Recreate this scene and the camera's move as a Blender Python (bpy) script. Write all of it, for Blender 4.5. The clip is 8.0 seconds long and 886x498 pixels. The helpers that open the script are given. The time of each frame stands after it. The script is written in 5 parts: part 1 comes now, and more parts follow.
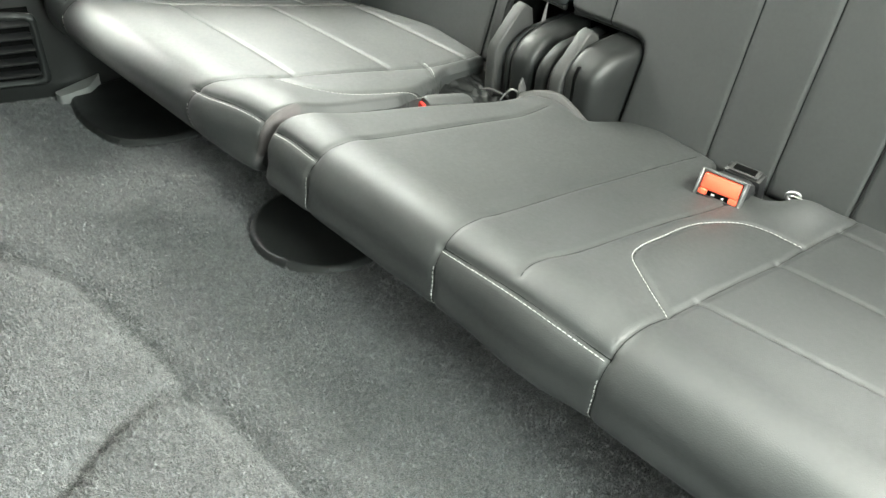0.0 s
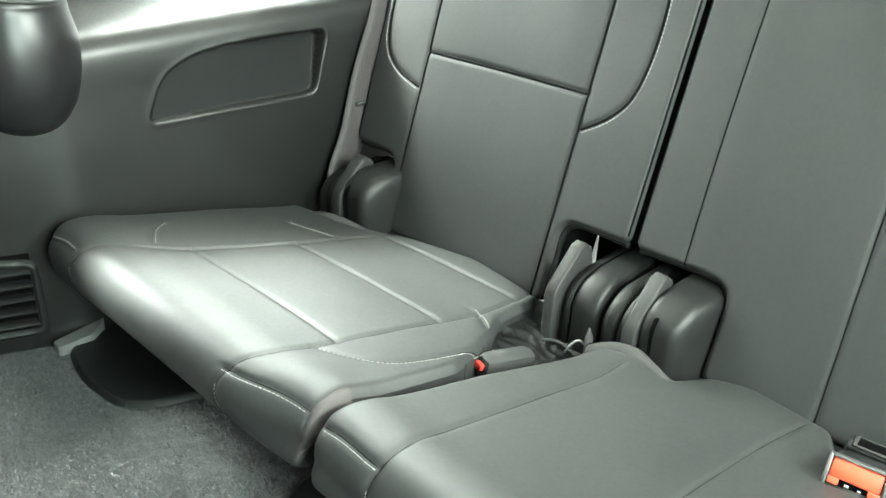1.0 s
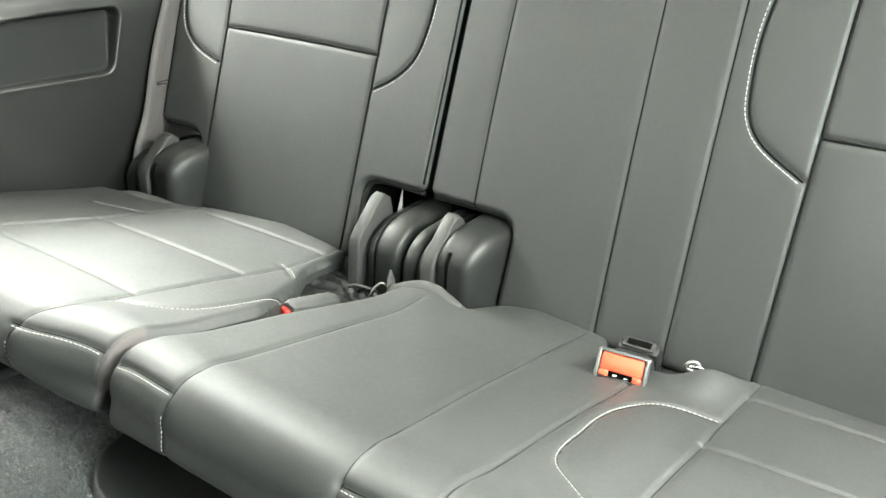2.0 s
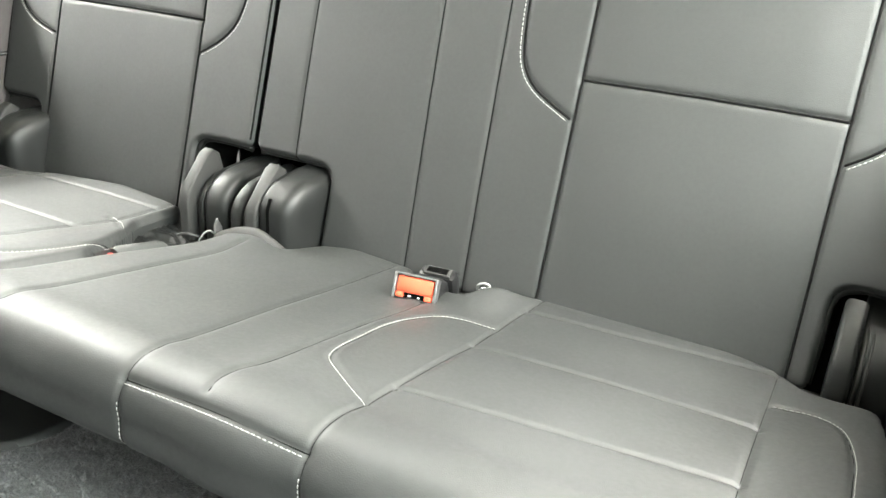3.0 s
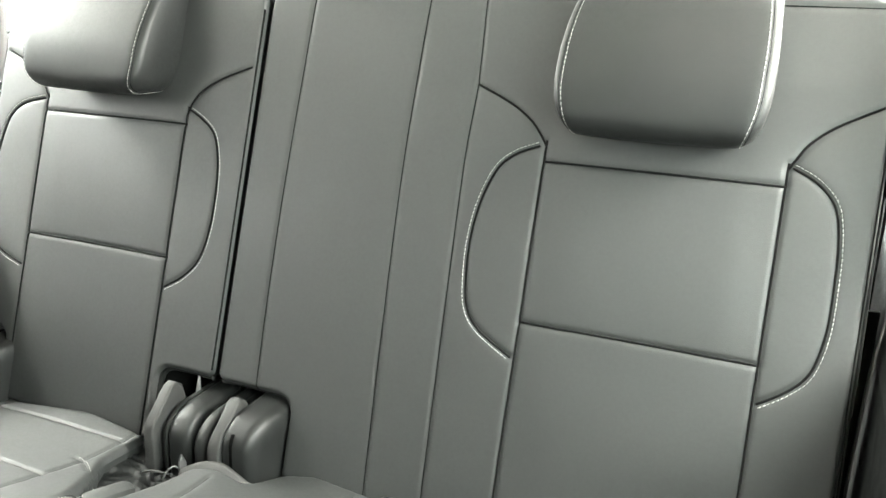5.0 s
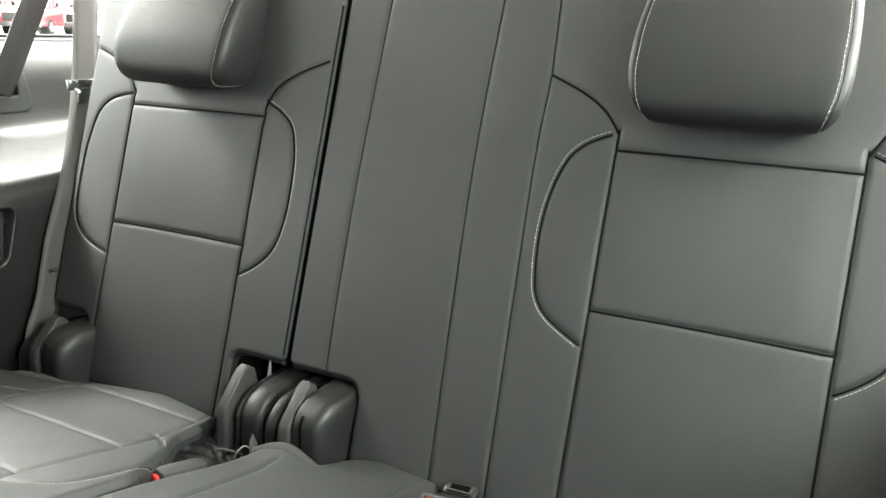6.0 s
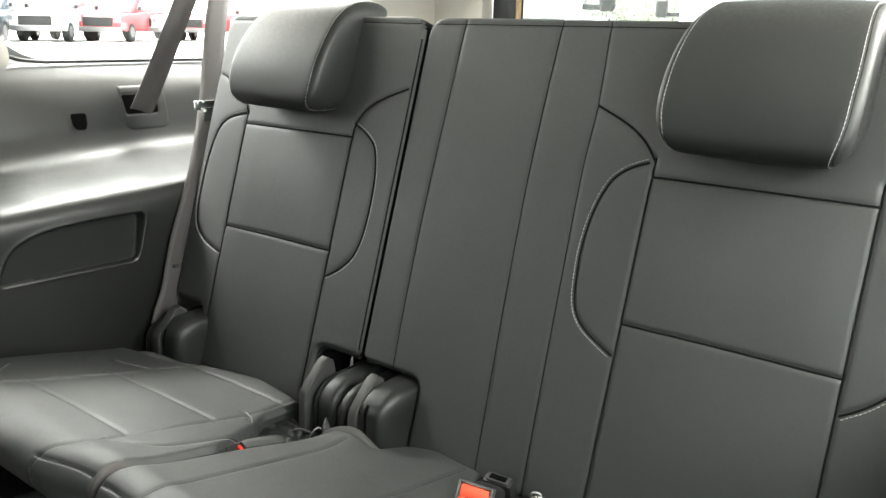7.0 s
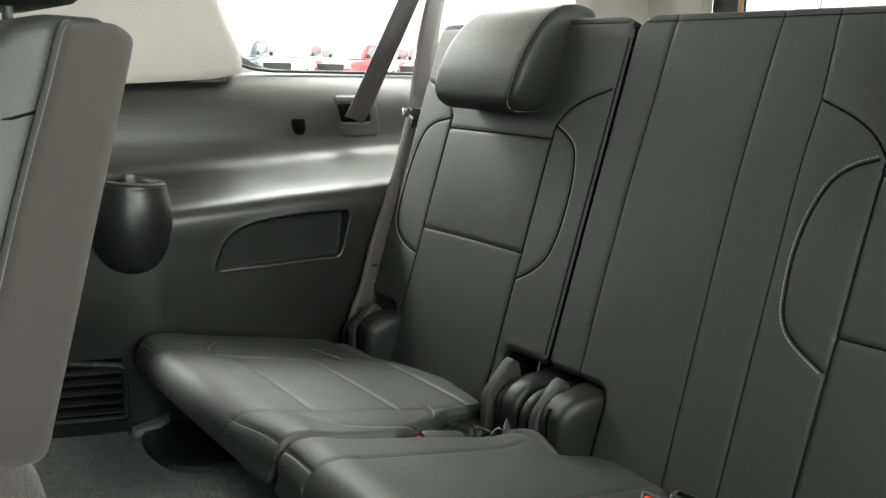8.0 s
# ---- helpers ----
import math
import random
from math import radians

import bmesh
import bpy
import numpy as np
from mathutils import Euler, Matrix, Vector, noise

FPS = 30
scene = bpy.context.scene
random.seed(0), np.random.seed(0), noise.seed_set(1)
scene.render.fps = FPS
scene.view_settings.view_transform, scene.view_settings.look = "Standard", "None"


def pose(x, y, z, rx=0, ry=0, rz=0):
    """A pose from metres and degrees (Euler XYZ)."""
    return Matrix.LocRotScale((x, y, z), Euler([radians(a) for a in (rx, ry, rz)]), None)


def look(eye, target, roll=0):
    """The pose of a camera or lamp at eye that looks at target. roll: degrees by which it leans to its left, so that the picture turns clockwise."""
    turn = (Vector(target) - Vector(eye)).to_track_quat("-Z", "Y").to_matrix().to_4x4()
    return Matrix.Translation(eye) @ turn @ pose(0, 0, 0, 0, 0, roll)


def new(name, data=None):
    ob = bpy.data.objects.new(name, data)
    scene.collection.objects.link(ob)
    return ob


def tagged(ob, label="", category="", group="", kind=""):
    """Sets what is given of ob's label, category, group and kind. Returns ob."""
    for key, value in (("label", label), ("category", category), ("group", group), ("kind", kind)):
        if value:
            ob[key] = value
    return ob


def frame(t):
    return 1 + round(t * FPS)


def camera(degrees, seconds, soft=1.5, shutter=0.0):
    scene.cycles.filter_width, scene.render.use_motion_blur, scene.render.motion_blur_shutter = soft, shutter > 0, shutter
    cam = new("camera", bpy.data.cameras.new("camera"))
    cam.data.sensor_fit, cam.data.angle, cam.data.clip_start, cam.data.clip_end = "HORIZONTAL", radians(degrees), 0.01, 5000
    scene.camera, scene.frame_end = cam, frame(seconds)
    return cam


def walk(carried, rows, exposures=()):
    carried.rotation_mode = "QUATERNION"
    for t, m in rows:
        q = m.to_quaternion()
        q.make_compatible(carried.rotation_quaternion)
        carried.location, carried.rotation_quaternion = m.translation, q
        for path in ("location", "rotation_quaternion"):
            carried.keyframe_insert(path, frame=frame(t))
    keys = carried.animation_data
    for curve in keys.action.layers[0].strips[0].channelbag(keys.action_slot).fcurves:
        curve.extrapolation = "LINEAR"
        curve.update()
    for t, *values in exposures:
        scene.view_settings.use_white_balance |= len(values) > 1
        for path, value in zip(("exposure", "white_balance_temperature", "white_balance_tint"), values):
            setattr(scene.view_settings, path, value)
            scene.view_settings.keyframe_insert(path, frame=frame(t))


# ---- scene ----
cam = camera(55.5, 8.0)
PATH = [
    (0, (0.645, -0.383, 0.566), (-0.479, 0.761, -0.628), 3.6),
    (0.5, (0.529, -0.361, 0.569), (-0.662, 0.872, -0.462), 3.4),
    (1, (0.469, -0.324, 0.589), (-0.782, 0.973, -0.278), 2.6),
    (1.5, (0.495, -0.312, 0.564), (-0.743, 1.026, -0.257), 1.3),
    (2, (0.562, -0.338, 0.54), (-0.439, 1.19, -0.274), 2.8),
    (2.2, (0.59, -0.341, 0.534), (-0.366, 1.217, -0.278), 2.9),
    (3.3, (0.74, -0.375, 0.519), (-0.041, 1.277, -0.295), 3.4),
    (3.5, (0.75, -0.38, 0.536), (-0.007, 1.278, -0.286), 3.3),
    (4, (0.762, -0.4, 0.601), (0.049, 1.276, -0.226), 3.1),
    (4.5, (0.753, -0.392, 0.661), (0.043, 1.283, -0.17), 2.2),
    (4.7, (0.746, -0.389, 0.666), (0.0, 1.336, -0.02), 2.1),
    (4.8, (0.736, -0.387, 0.682), (-0.021, 1.348, 0.037), 1.8),
    (5, (0.718, -0.388, 0.682), (-0.055, 1.371, 0.125), 1.8),
    (5.2, (0.705, -0.392, 0.675), (-0.077, 1.376, 0.162), 2.1),
    (6.3, (0.742, -0.415, 0.639), (-0.233, 1.255, 0.13), 1.7),
    (6.5, (0.802, -0.411, 0.639), (-0.216, 1.234, 0.128), 1.7),
    (7, (0.872, -0.441, 0.688), (-0.32, 1.082, 0.177), 1.3),
    (7.3, (0.887, -0.448, 0.693), (-0.462, 0.96, 0.249), 1.6),
    (7.5, (0.887, -0.433, 0.686), (-0.546, 0.897, 0.264), 1.2),
    (7.8, (0.874, -0.405, 0.633), (-0.638, 0.835, 0.214), 1.2),
    (8, (0.878, -0.421, 0.616), (-0.669, 0.775, 0.199), 1.4),
]
walk(cam, [(t, look(eye, target, roll)) for t, eye, target, roll in PATH],
     [(0, 4.52, 6500, 0), (0.5, 4.65, 6400, -5), (1.0, 4.55, 6250, -7), (1.5, 4.55, 6300, -6), (2.2, 4.86, 6600, 2), (3.3, 4.86, 6600, 5), (4.5, 4.92, 6550, 2), (5.0, 4.56, 6550, 2), (6.3, 3.74, 6550, 3), (7.0, 3.40, 6550, 4), (7.5, 2.58, 6480, 5), (8.0, 2.72, 6480, 4)])

# ---------------------------------------------------------------- light
CENTRE = 0.165                     # the car's middle line; x runs across, y to the tail, z up from the third-row carpet
world = bpy.data.worlds.new("overcast_sky")
scene.world = world
world.use_nodes = True
wn = world.node_tree
for n in list(wn.nodes):
    wn.nodes.remove(n)
sky = wn.nodes.new("ShaderNodeTexSky")
sky.sky_type = "NISHITA"
sky.sun_disc = False
sky.sun_elevation = radians(52)
sky.sun_rotation = radians(250)
sky.air_density, sky.dust_density, sky.ozone_density = 1.0, 5.0, 1.0
soft = wn.nodes.new("ShaderNodeHueSaturation")
soft.inputs["Saturation"].default_value = 0.18
bg = wn.nodes.new("ShaderNodeBackground")
bg.inputs["Strength"].default_value = 0.15
wo = wn.nodes.new("ShaderNodeOutputWorld")
wn.links.new(sky.outputs[0], soft.inputs["Color"])
wn.links.new(soft.outputs[0], bg.inputs["Color"])
wn.links.new(bg.outputs[0], wo.inputs["Surface"])

sun_data = bpy.data.lights.new("sun", "SUN")
sun_data.energy, sun_data.angle, sun_data.color = 4.0, radians(25), (1.0, 0.97, 0.93)
sun = new("sun", sun_data)
sun.matrix_world = look((0, 0, 0), (0.55, 0.35, -1.0))


def opening_lamp(name, eye, target, w, h, power, tint=(1.0, 0.97, 0.935)):
    data = bpy.data.lights.new(name, "AREA")
    data.shape, data.size, data.size_y, data.energy = "RECTANGLE", w, h, power
    data.color = tint
    ob = new(name, data)
    ob.matrix_world = look(eye, target)
    return ob


# daylight in the openings: side glass over both shelves, door glass, open door
opening_lamp("right_glass_daylight", (1.105, 0.54, 0.86), (0.45, 0.18, 0.10), 0.62, 0.30, 4.7)
opening_lamp("right_rear_glass_daylight", (1.105, 1.06, 0.82), (0.78, 0.80, 0.30), 0.40, 0.36, 2.4)
opening_lamp("left_glass_daylight", (-0.795, 0.78, 0.940), (-0.10, 0.40, 0.10), 0.95, 0.17, 2.9)
opening_lamp("door_glass_daylight", (-0.84, -0.62, 0.85), (0.3, 0.3, 0.60), 0.75, 0.30, 0.3)
opening_lamp("door_opening_daylight", (1.17, -0.20, 0.52), (0.25, -0.12, 0.0), 0.26, 0.78, 2.1, (0.91, 1.0, 0.965))
# added fill lamp before the closed front wall; no windscreen is built
opening_lamp("front_fill", (0.165, -1.62, 0.94), (0.165, 0.5, 0.72), 1.40, 0.16, 0.4)


# ---------------------------------------------------------------- materials
def material(name, base, rough=0.5, metal=0.0, spec=0.5, grain=(), tone=(), coat=0.0, sheen=0.0):
    """grain: (scale per metre, bump metres, kind); tone: (scale, amount)."""
    m = bpy.data.materials.new(name)
    m.use_nodes = True
    nt = m.node_tree
    p = nt.nodes["Principled BSDF"]
    p.inputs["Base Color"].default_value = (*base, 1)
    p.inputs["Roughness"].default_value = rough
    p.inputs["Metallic"].default_value = metal
    p.inputs["Specular IOR Level"].default_value = spec
    p.inputs["Coat Weight"].default_value = coat
    p.inputs["Sheen Weight"].default_value = sheen
    geo = nt.nodes.new("ShaderNodeNewGeometry")
    if tone:
        col = None
        rgb = nt.nodes.new("ShaderNodeRGB")
        rgb.outputs[0].default_value = (*base, 1)
        col = rgb.outputs[0]
        rsum = None
        for scale, amount in tone:
            t = nt.nodes.new("ShaderNodeTexNoise")
            t.inputs["Scale"].default_value = scale
            t.inputs["Detail"].default_value = 4
            nt.links.new(geo.outputs["Position"], t.inputs["Vector"])
            r = nt.nodes.new("ShaderNodeMapRange")
            r.inputs["From Min"].default_value, r.inputs["From Max"].default_value = 0.3, 0.7
            r.inputs["To Min"].default_value, r.inputs["To Max"].default_value = 1 - amount, 1 + amount
            nt.links.new(t.outputs["Fac"], r.inputs["Value"])
            mul = nt.nodes.new("ShaderNodeVectorMath")
            mul.operation = "SCALE"
            nt.links.new(col, mul.inputs[0])
            nt.links.new(r.outputs[0], mul.inputs["Scale"])
            col = mul.outputs[0]
            rr = nt.nodes.new("ShaderNodeMath")
            rr.operation = "MULTIPLY"
            nt.links.new(r.outputs[0], rr.inputs[0])
            if rsum is None:
                rr.inputs[1].default_value = rough
            else:
                nt.links.new(rsum, rr.inputs[1])
            rsum = rr.outputs[0]
        nt.links.new(col, p.inputs["Base Color"])
        nt.links.new(rsum, p.inputs["Roughness"])
    normal = None
    for scale, depth, kind in grain:
        if kind == "noise":
            t = nt.nodes.new("ShaderNodeTexNoise")
            t.inputs["Detail"].default_value = 3
            out = t.outputs["Fac"]
        elif kind == "wave":
            t = nt.nodes.new("ShaderNodeTexWave")
            out = t.outputs["Fac"]
        else:
            t = nt.nodes.new("ShaderNodeTexVoronoi")
            t.feature = "SMOOTH_F1"
            out = t.outputs["Distance"]
        t.inputs["Scale"].default_value = scale
        nt.links.new(geo.outputs["Position"], t.inputs["Vector"])
        b = nt.nodes.new("ShaderNodeBump")
        b.inputs["Strength"].default_value = 1.0
        b.inputs["Distance"].default_value = depth
        nt.links.new(out, b.inputs["Height"])
        if normal is not None:
            nt.links.new(normal, b.inputs["Normal"])
        normal = b.outputs[0]
    if normal is not None:
        nt.links.new(normal, p.inputs["Normal"])
    return m


LEATHER = material("black_leather", (0.0092, 0.0102, 0.0099), 0.60, spec=0.72, grain=((1100, 0.00009, "cell"), (22, 0.0004, "noise")), tone=((6, 0.08), (240, 0.06)))
LEATHER_SMOOTH = material("smooth_black_leather", (0.0078, 0.0083, 0.0081), 0.54, spec=0.32, grain=((1200, 0.00008, "cell"), (20, 0.0005, "noise")), tone=((5, 0.10), (200, 0.10)))
THREAD = material("pale_thread", (0.32, 0.32, 0.305), 0.9, spec=0.1, tone=((300, 0.2),))
SEAM = material("dark_seam", (0.004, 0.004, 0.004), 0.9, spec=0.1)
# backrest sides and back board, darker and duller than the leather
SEAT_SIDE = material("dark_dull_seat_side", (0.0035, 0.0037, 0.0036), 0.95, spec=0.08, grain=((900, 0.0002, "noise"),), tone=((300, 0.2), (20, 0.15)))
GUSSET = material("dark_grey_edge_cloth", (0.050, 0.044, 0.044), 0.85, grain=((1500, 0.0004, "noise"),), tone=((900, 0.15), (30, 0.1)))
CARPET = material("grey_carpet", (0.068, 0.068, 0.069), 0.95, spec=0.12, grain=((600, 0.003, "noise"), (150, 0.003, "noise")), tone=((700, 0.5), (150, 0.3), (9, 0.12)), sheen=0.15)
PILE = material("carpet_pile", (0.112, 0.112, 0.114), 0.9, spec=0.15, tone=((40, 0.15), (9, 0.12)))
pn = PILE.node_tree
p_geo = pn.nodes.new("ShaderNodeNewGeometry")
p_map = pn.nodes.new("ShaderNodeMapRange")
p_map.inputs["To Min"].default_value, p_map.inputs["To Max"].default_value = 0.72, 1.30
p_mul = pn.nodes.new("ShaderNodeVectorMath")
p_mul.operation = "SCALE"
p_bsdf = pn.nodes["Principled BSDF"]
p_src = p_bsdf.inputs["Base Color"].links[0].from_socket
pn.links.new(p_geo.outputs["Random Per Island"], p_map.inputs["Value"])
pn.links.new(p_src, p_mul.inputs[0])
pn.links.new(p_map.outputs[0], p_mul.inputs["Scale"])
pn.links.new(p_mul.outputs[0], p_bsdf.inputs["Base Color"])
PLASTIC = material("grained_black_plastic", (0.0085, 0.009, 0.0088), 0.46, spec=0.26, grain=((1400, 0.00010, "cell"),), tone=((30, 0.12), (400, 0.08)))
GLOSSY = material("smooth_black_plastic", (0.008, 0.008, 0.0084), 0.36, spec=0.32, tone=((20, 0.15),))
TRIM = material("charcoal_trim", (0.0075, 0.0077, 0.0074), 0.39, spec=0.44, grain=((800, 0.00012, "cell"), (14, 0.0002, "noise")), tone=((7, 0.12), (60, 0.08), (400, 0.15)))
SHELF = material("satin_charcoal_shelf", (0.034, 0.035, 0.035), 0.36, grain=((1300, 0.00014, "cell"),), tone=((8, 0.08), (300, 0.08)))
BEIGE = material("pale_grey_trim", (0.28, 0.265, 0.24), 0.7, grain=((900, 0.0002, "noise"),), tone=((5, 0.05), (300, 0.04)))
HEADLINER = material("headliner_cloth", (0.72, 0.71, 0.67), 0.95, grain=((600, 0.0006, "noise"),), tone=((300, 0.06), (4, 0.04)))
WEBBING = material("grey_brown_webbing", (0.030, 0.0255, 0.0255), 0.6, grain=((700, 0.00012, "wave"), (900, 0.0003, "noise")), tone=((500, 0.15), (20, 0.08)))
FELT = material("grey_seat_back_cloth", (0.028, 0.0245, 0.023), 0.92, grain=((1500, 0.0004, "noise"),), tone=((900, 0.12), (8, 0.06)), sheen=0.3)
ORANGE = material("orange_red_plastic", (0.78, 0.085, 0.04), 0.42, tone=((40, 0.06),))
RED_END = material("red_plastic", (0.50, 0.030, 0.025), 0.45, tone=((40, 0.06),))
CHROME = material("bright_steel", (0.62, 0.62, 0.61), 0.25, metal=1.0, tone=((120, 0.12),))
STEEL = material("dull_steel", (0.22, 0.22, 0.22), 0.4, metal=0.9, tone=((90, 0.2),))
# satin plastic, a step lighter than the grained black one
SILVER_PLASTIC = material("satin_grey_plastic", (0.020, 0.020, 0.0195), 0.58, spec=0.34, grain=((900, 0.00015, "noise"),), tone=((40, 0.12),))
ASPHALT = material("pale_concrete_lot", (0.50, 0.49, 0.47), 0.9, grain=((40, 0.01, "noise"),), tone=((0.4, 0.15), (12, 0.2)))
WHITE_PAINT = material("white_car_paint", (0.80, 0.80, 0.80), 0.25, coat=0.5, tone=((0.5, 0.03),))
RED_PAINT = material("red_car_paint", (0.48, 0.05, 0.06), 0.25, coat=0.5, tone=((0.5, 0.05),))
DARK_PAINT = material("dark_blue_car_paint", (0.05, 0.06, 0.075), 0.25, coat=0.5, tone=((0.5, 0.05),))
CAR_GLASS = material("dark_car_glass", (0.20, 0.21, 0.22), 0.08, tone=((2, 0.1),))
RUBBER = material("tyre_rubber", (0.02, 0.02, 0.02), 0.8, tone=((30, 0.2),))
LEAF = material("hedge_leaves", (0.20, 0.22, 0.17), 0.7, tone=((3, 0.3), (20, 0.2)))
FLAP = material("grey_flap_cloth", (0.027, 0.026, 0.0255), 0.8, grain=((1500, 0.0003, "noise"),), tone=((900, 0.12), (30, 0.1)))
# near-black for the pocket's painted shade and for the crumpled black cloth
POCKET_SHADE_AND_CLOTH = material("pocket_shade_and_black_cloth", (0.0045, 0.0050, 0.0049), 0.6, spec=0.2, grain=((900, 0.0001, "cell"),), tone=((20, 0.15), (300, 0.1)))
FUZZ = material("pale_grey_fuzzy_cloth", (0.075, 0.068, 0.066), 0.95, grain=((500, 0.002, "noise"), (120, 0.003, "noise")), tone=((700, 0.25), (60, 0.12)), sheen=0.3)
# near-black for shade inside gaps, slots, ducts and wells; also the dark clip
SHADE = material("shade_black", (0.002, 0.002, 0.002), 0.95, spec=0.02, tone=((60, 0.2),))
TAB = material("pale_grey_plastic", (0.13, 0.13, 0.125), 0.35, tone=((60, 0.08),))

GLASS = bpy.data.materials.new("window_glass")
GLASS.use_nodes = True
gn = GLASS.node_tree
gn.nodes.remove(gn.nodes["Principled BSDF"])
g_tr = gn.nodes.new("ShaderNodeBsdfTransparent")
g_tr.inputs["Color"].default_value = (0.93, 0.96, 0.95, 1)
g_gl = gn.nodes.new("ShaderNodeBsdfGlossy")
g_gl.inputs["Roughness"].default_value = 0.02
g_fr = gn.nodes.new("ShaderNodeFresnel")
g_fr.inputs["IOR"].default_value = 1.45
g_mx = gn.nodes.new("ShaderNodeMixShader")
gn.links.new(g_fr.outputs[0], g_mx.inputs[0])
gn.links.new(g_tr.outputs[0], g_mx.inputs[1])
gn.links.new(g_gl.outputs[0], g_mx.inputs[2])
gn.links.new(g_mx.outputs[0], gn.nodes["Material Output"].inputs["Surface"])


# ---------------------------------------------------------------- building helpers
def thing(name, at, label, category, group="", kind=""):
    ob = new(name)
    ob.location = at
    ob.empty_display_size = 0.05
    return tagged(ob, label, category, group, kind)


def placed(ob):
    m = ob.matrix_basis.copy()
    return placed(ob.parent) @ ob.matrix_parent_inverse @ m if ob.parent else m


def fix(ob, parent):
    """Hang ob, built in world places, under parent."""
    if parent is not None:
        ob.parent = parent
        ob.matrix_parent_inverse = placed(parent).inverted()
    return ob


def mesh_ob(name, verts, faces, mat, parent=None, label="", smooth=True, normals=None):
    me = bpy.data.meshes.new(name)
    me.from_pydata([tuple(map(float, v)) for v in verts], [], [tuple(map(int, f)) for f in faces])
    me.materials.append(mat)
    me.polygons.foreach_set("use_smooth", [smooth] * len(me.polygons))
    if normals is not None:
        me.normals_split_custom_set_from_vertices([tuple(map(float, n)) for n in normals])
    me.update()
    ob = new(name, me)
    if label:
        ob["label"] = label
    return fix(ob, parent)


def part(name, bm, mat, parent, label="", smooth=True):
    bmesh.ops.recalc_face_normals(bm, faces=bm.faces)
    me = bpy.data.meshes.new(name)
    bm.to_mesh(me)
    bm.free()
    me.materials.append(mat)
    me.polygons.foreach_set("use_smooth", [smooth] * len(me.polygons))
    if smooth:
        me.set_sharp_from_angle(angle=radians(40))
    ob = new(name, me)
    if label:
        ob["label"] = label
    return fix(ob, parent)


def box(bm, lo, hi, bevel=0.0, m=None, segments=2):
    r = bmesh.ops.create_cube(bm, size=1)
    c, s = (Vector(lo) + Vector(hi)) / 2, Vector(hi) - Vector(lo)
    for v in r["verts"]:
        v.co = Vector((v.co.x * s.x, v.co.y * s.y, v.co.z * s.z)) + c
    if bevel:
        edges = list({e for v in r["verts"] for e in v.link_edges})
        r2 = bmesh.ops.bevel(bm, geom=edges, offset=bevel, segments=segments, profile=0.5, affect="EDGES")
        verts = {v for f in r2["faces"] for v in f.verts} | {v for v in r["verts"] if v.is_valid}
    else:
        verts = set(r["verts"])
    if m is not None:
        for v in verts:
            v.co = m @ v.co
    return verts


def boxed(name, lo, hi, mat, parent, bevel=0.004, label="", m=None):
    bm = bmesh.new()
    box(bm, lo, hi, bevel, m)
    return part(name, bm, mat, parent, label)


def spline(points, per=10, closed=False):
    """Catmull-Rom through points."""
    p = np.array(points, float)
    n = len(p)
    out = []
    for i in range(n if closed else n - 1):
        if closed:
            a, b, c, d = p[i - 1], p[i], p[(i + 1) % n], p[(i + 2) % n]
        else:
            a, b, c, d = p[max(i - 1, 0)], p[i], p[i + 1], p[min(i + 2, n - 1)]
        for k in range(per):
            t = k / per
            out.append(0.5 * (2 * b + (c - a) * t + (2 * a - 5 * b + 4 * c - d) * t * t + (3 * b - a - 3 * c + d) * t ** 3))
    if not closed:
        out.append(p[-1])
    return np.array(out)


def resample(line, step):
    line = np.array(line, float)
    run = np.r_[0, np.cumsum(np.linalg.norm(np.diff(line, axis=0), axis=1))]
    at = np.linspace(0, run[-1], max(2, int(round(run[-1] / step)) + 1))
    return np.stack([np.interp(at, run, line[:, k]) for k in range(line.shape[1])], 1)


def line_distance(x, y, line):
    best = np.full(x.shape, 1e9)
    for a, b in zip(line[:-1], line[1:]):
        d = b - a
        q = max(float(d @ d), 1e-12)
        t = np.clip(((x - a[0]) * d[0] + (y - a[1]) * d[1]) / q, 0, 1)
        best = np.minimum(best, (x - a[0] - t * d[0]) ** 2 + (y - a[1] - t * d[1]) ** 2)
    return np.sqrt(best)


def inside(x, y, poly):
    hit = np.zeros(x.shape, bool)
    for a, b in zip(poly, np.roll(poly, -1, axis=0)):
        if a[1] == b[1]:
            continue
        cross = ((a[1] > y) != (b[1] > y)) & (x < (b[0] - a[0]) * (y - a[1]) / (b[1] - a[1]) + a[0])
        hit ^= cross
    return hit


def outline(poly):
    """Signed distance, negative inside, to a closed line."""
    poly = np.array(poly, float)
    ring = np.vstack([poly, poly[:1]])
    return lambda x, y: line_distance(x, y, ring) * np.where(inside(x, y, poly), -1, 1)


def rounded(points, radii, n=6):
    """A polygon with its corners rounded."""
    p = np.array(points, float)
    out = []
    for i in range(len(p)):
        a, b, c = p[i - 1], p[i], p[(i + 1) % len(p)]
        r = radii[i] if hasattr(radii, "__len__") else radii
        u, w = (a - b), (c - b)
        lu, lw = np.linalg.norm(u), np.linalg.norm(w)
        r1 = min(r, lu * 0.49, lw * 0.49)
        if r1 < 1e-5:
            out.append(b)
            continue
        s, e = b + u / lu * r1, b + w / lw * r1
        for k in range(n + 1):
            t = k / n
            out.append((1 - t) ** 2 * s + 2 * t * (1 - t) * b + t * t * e)
    return np.array(out)


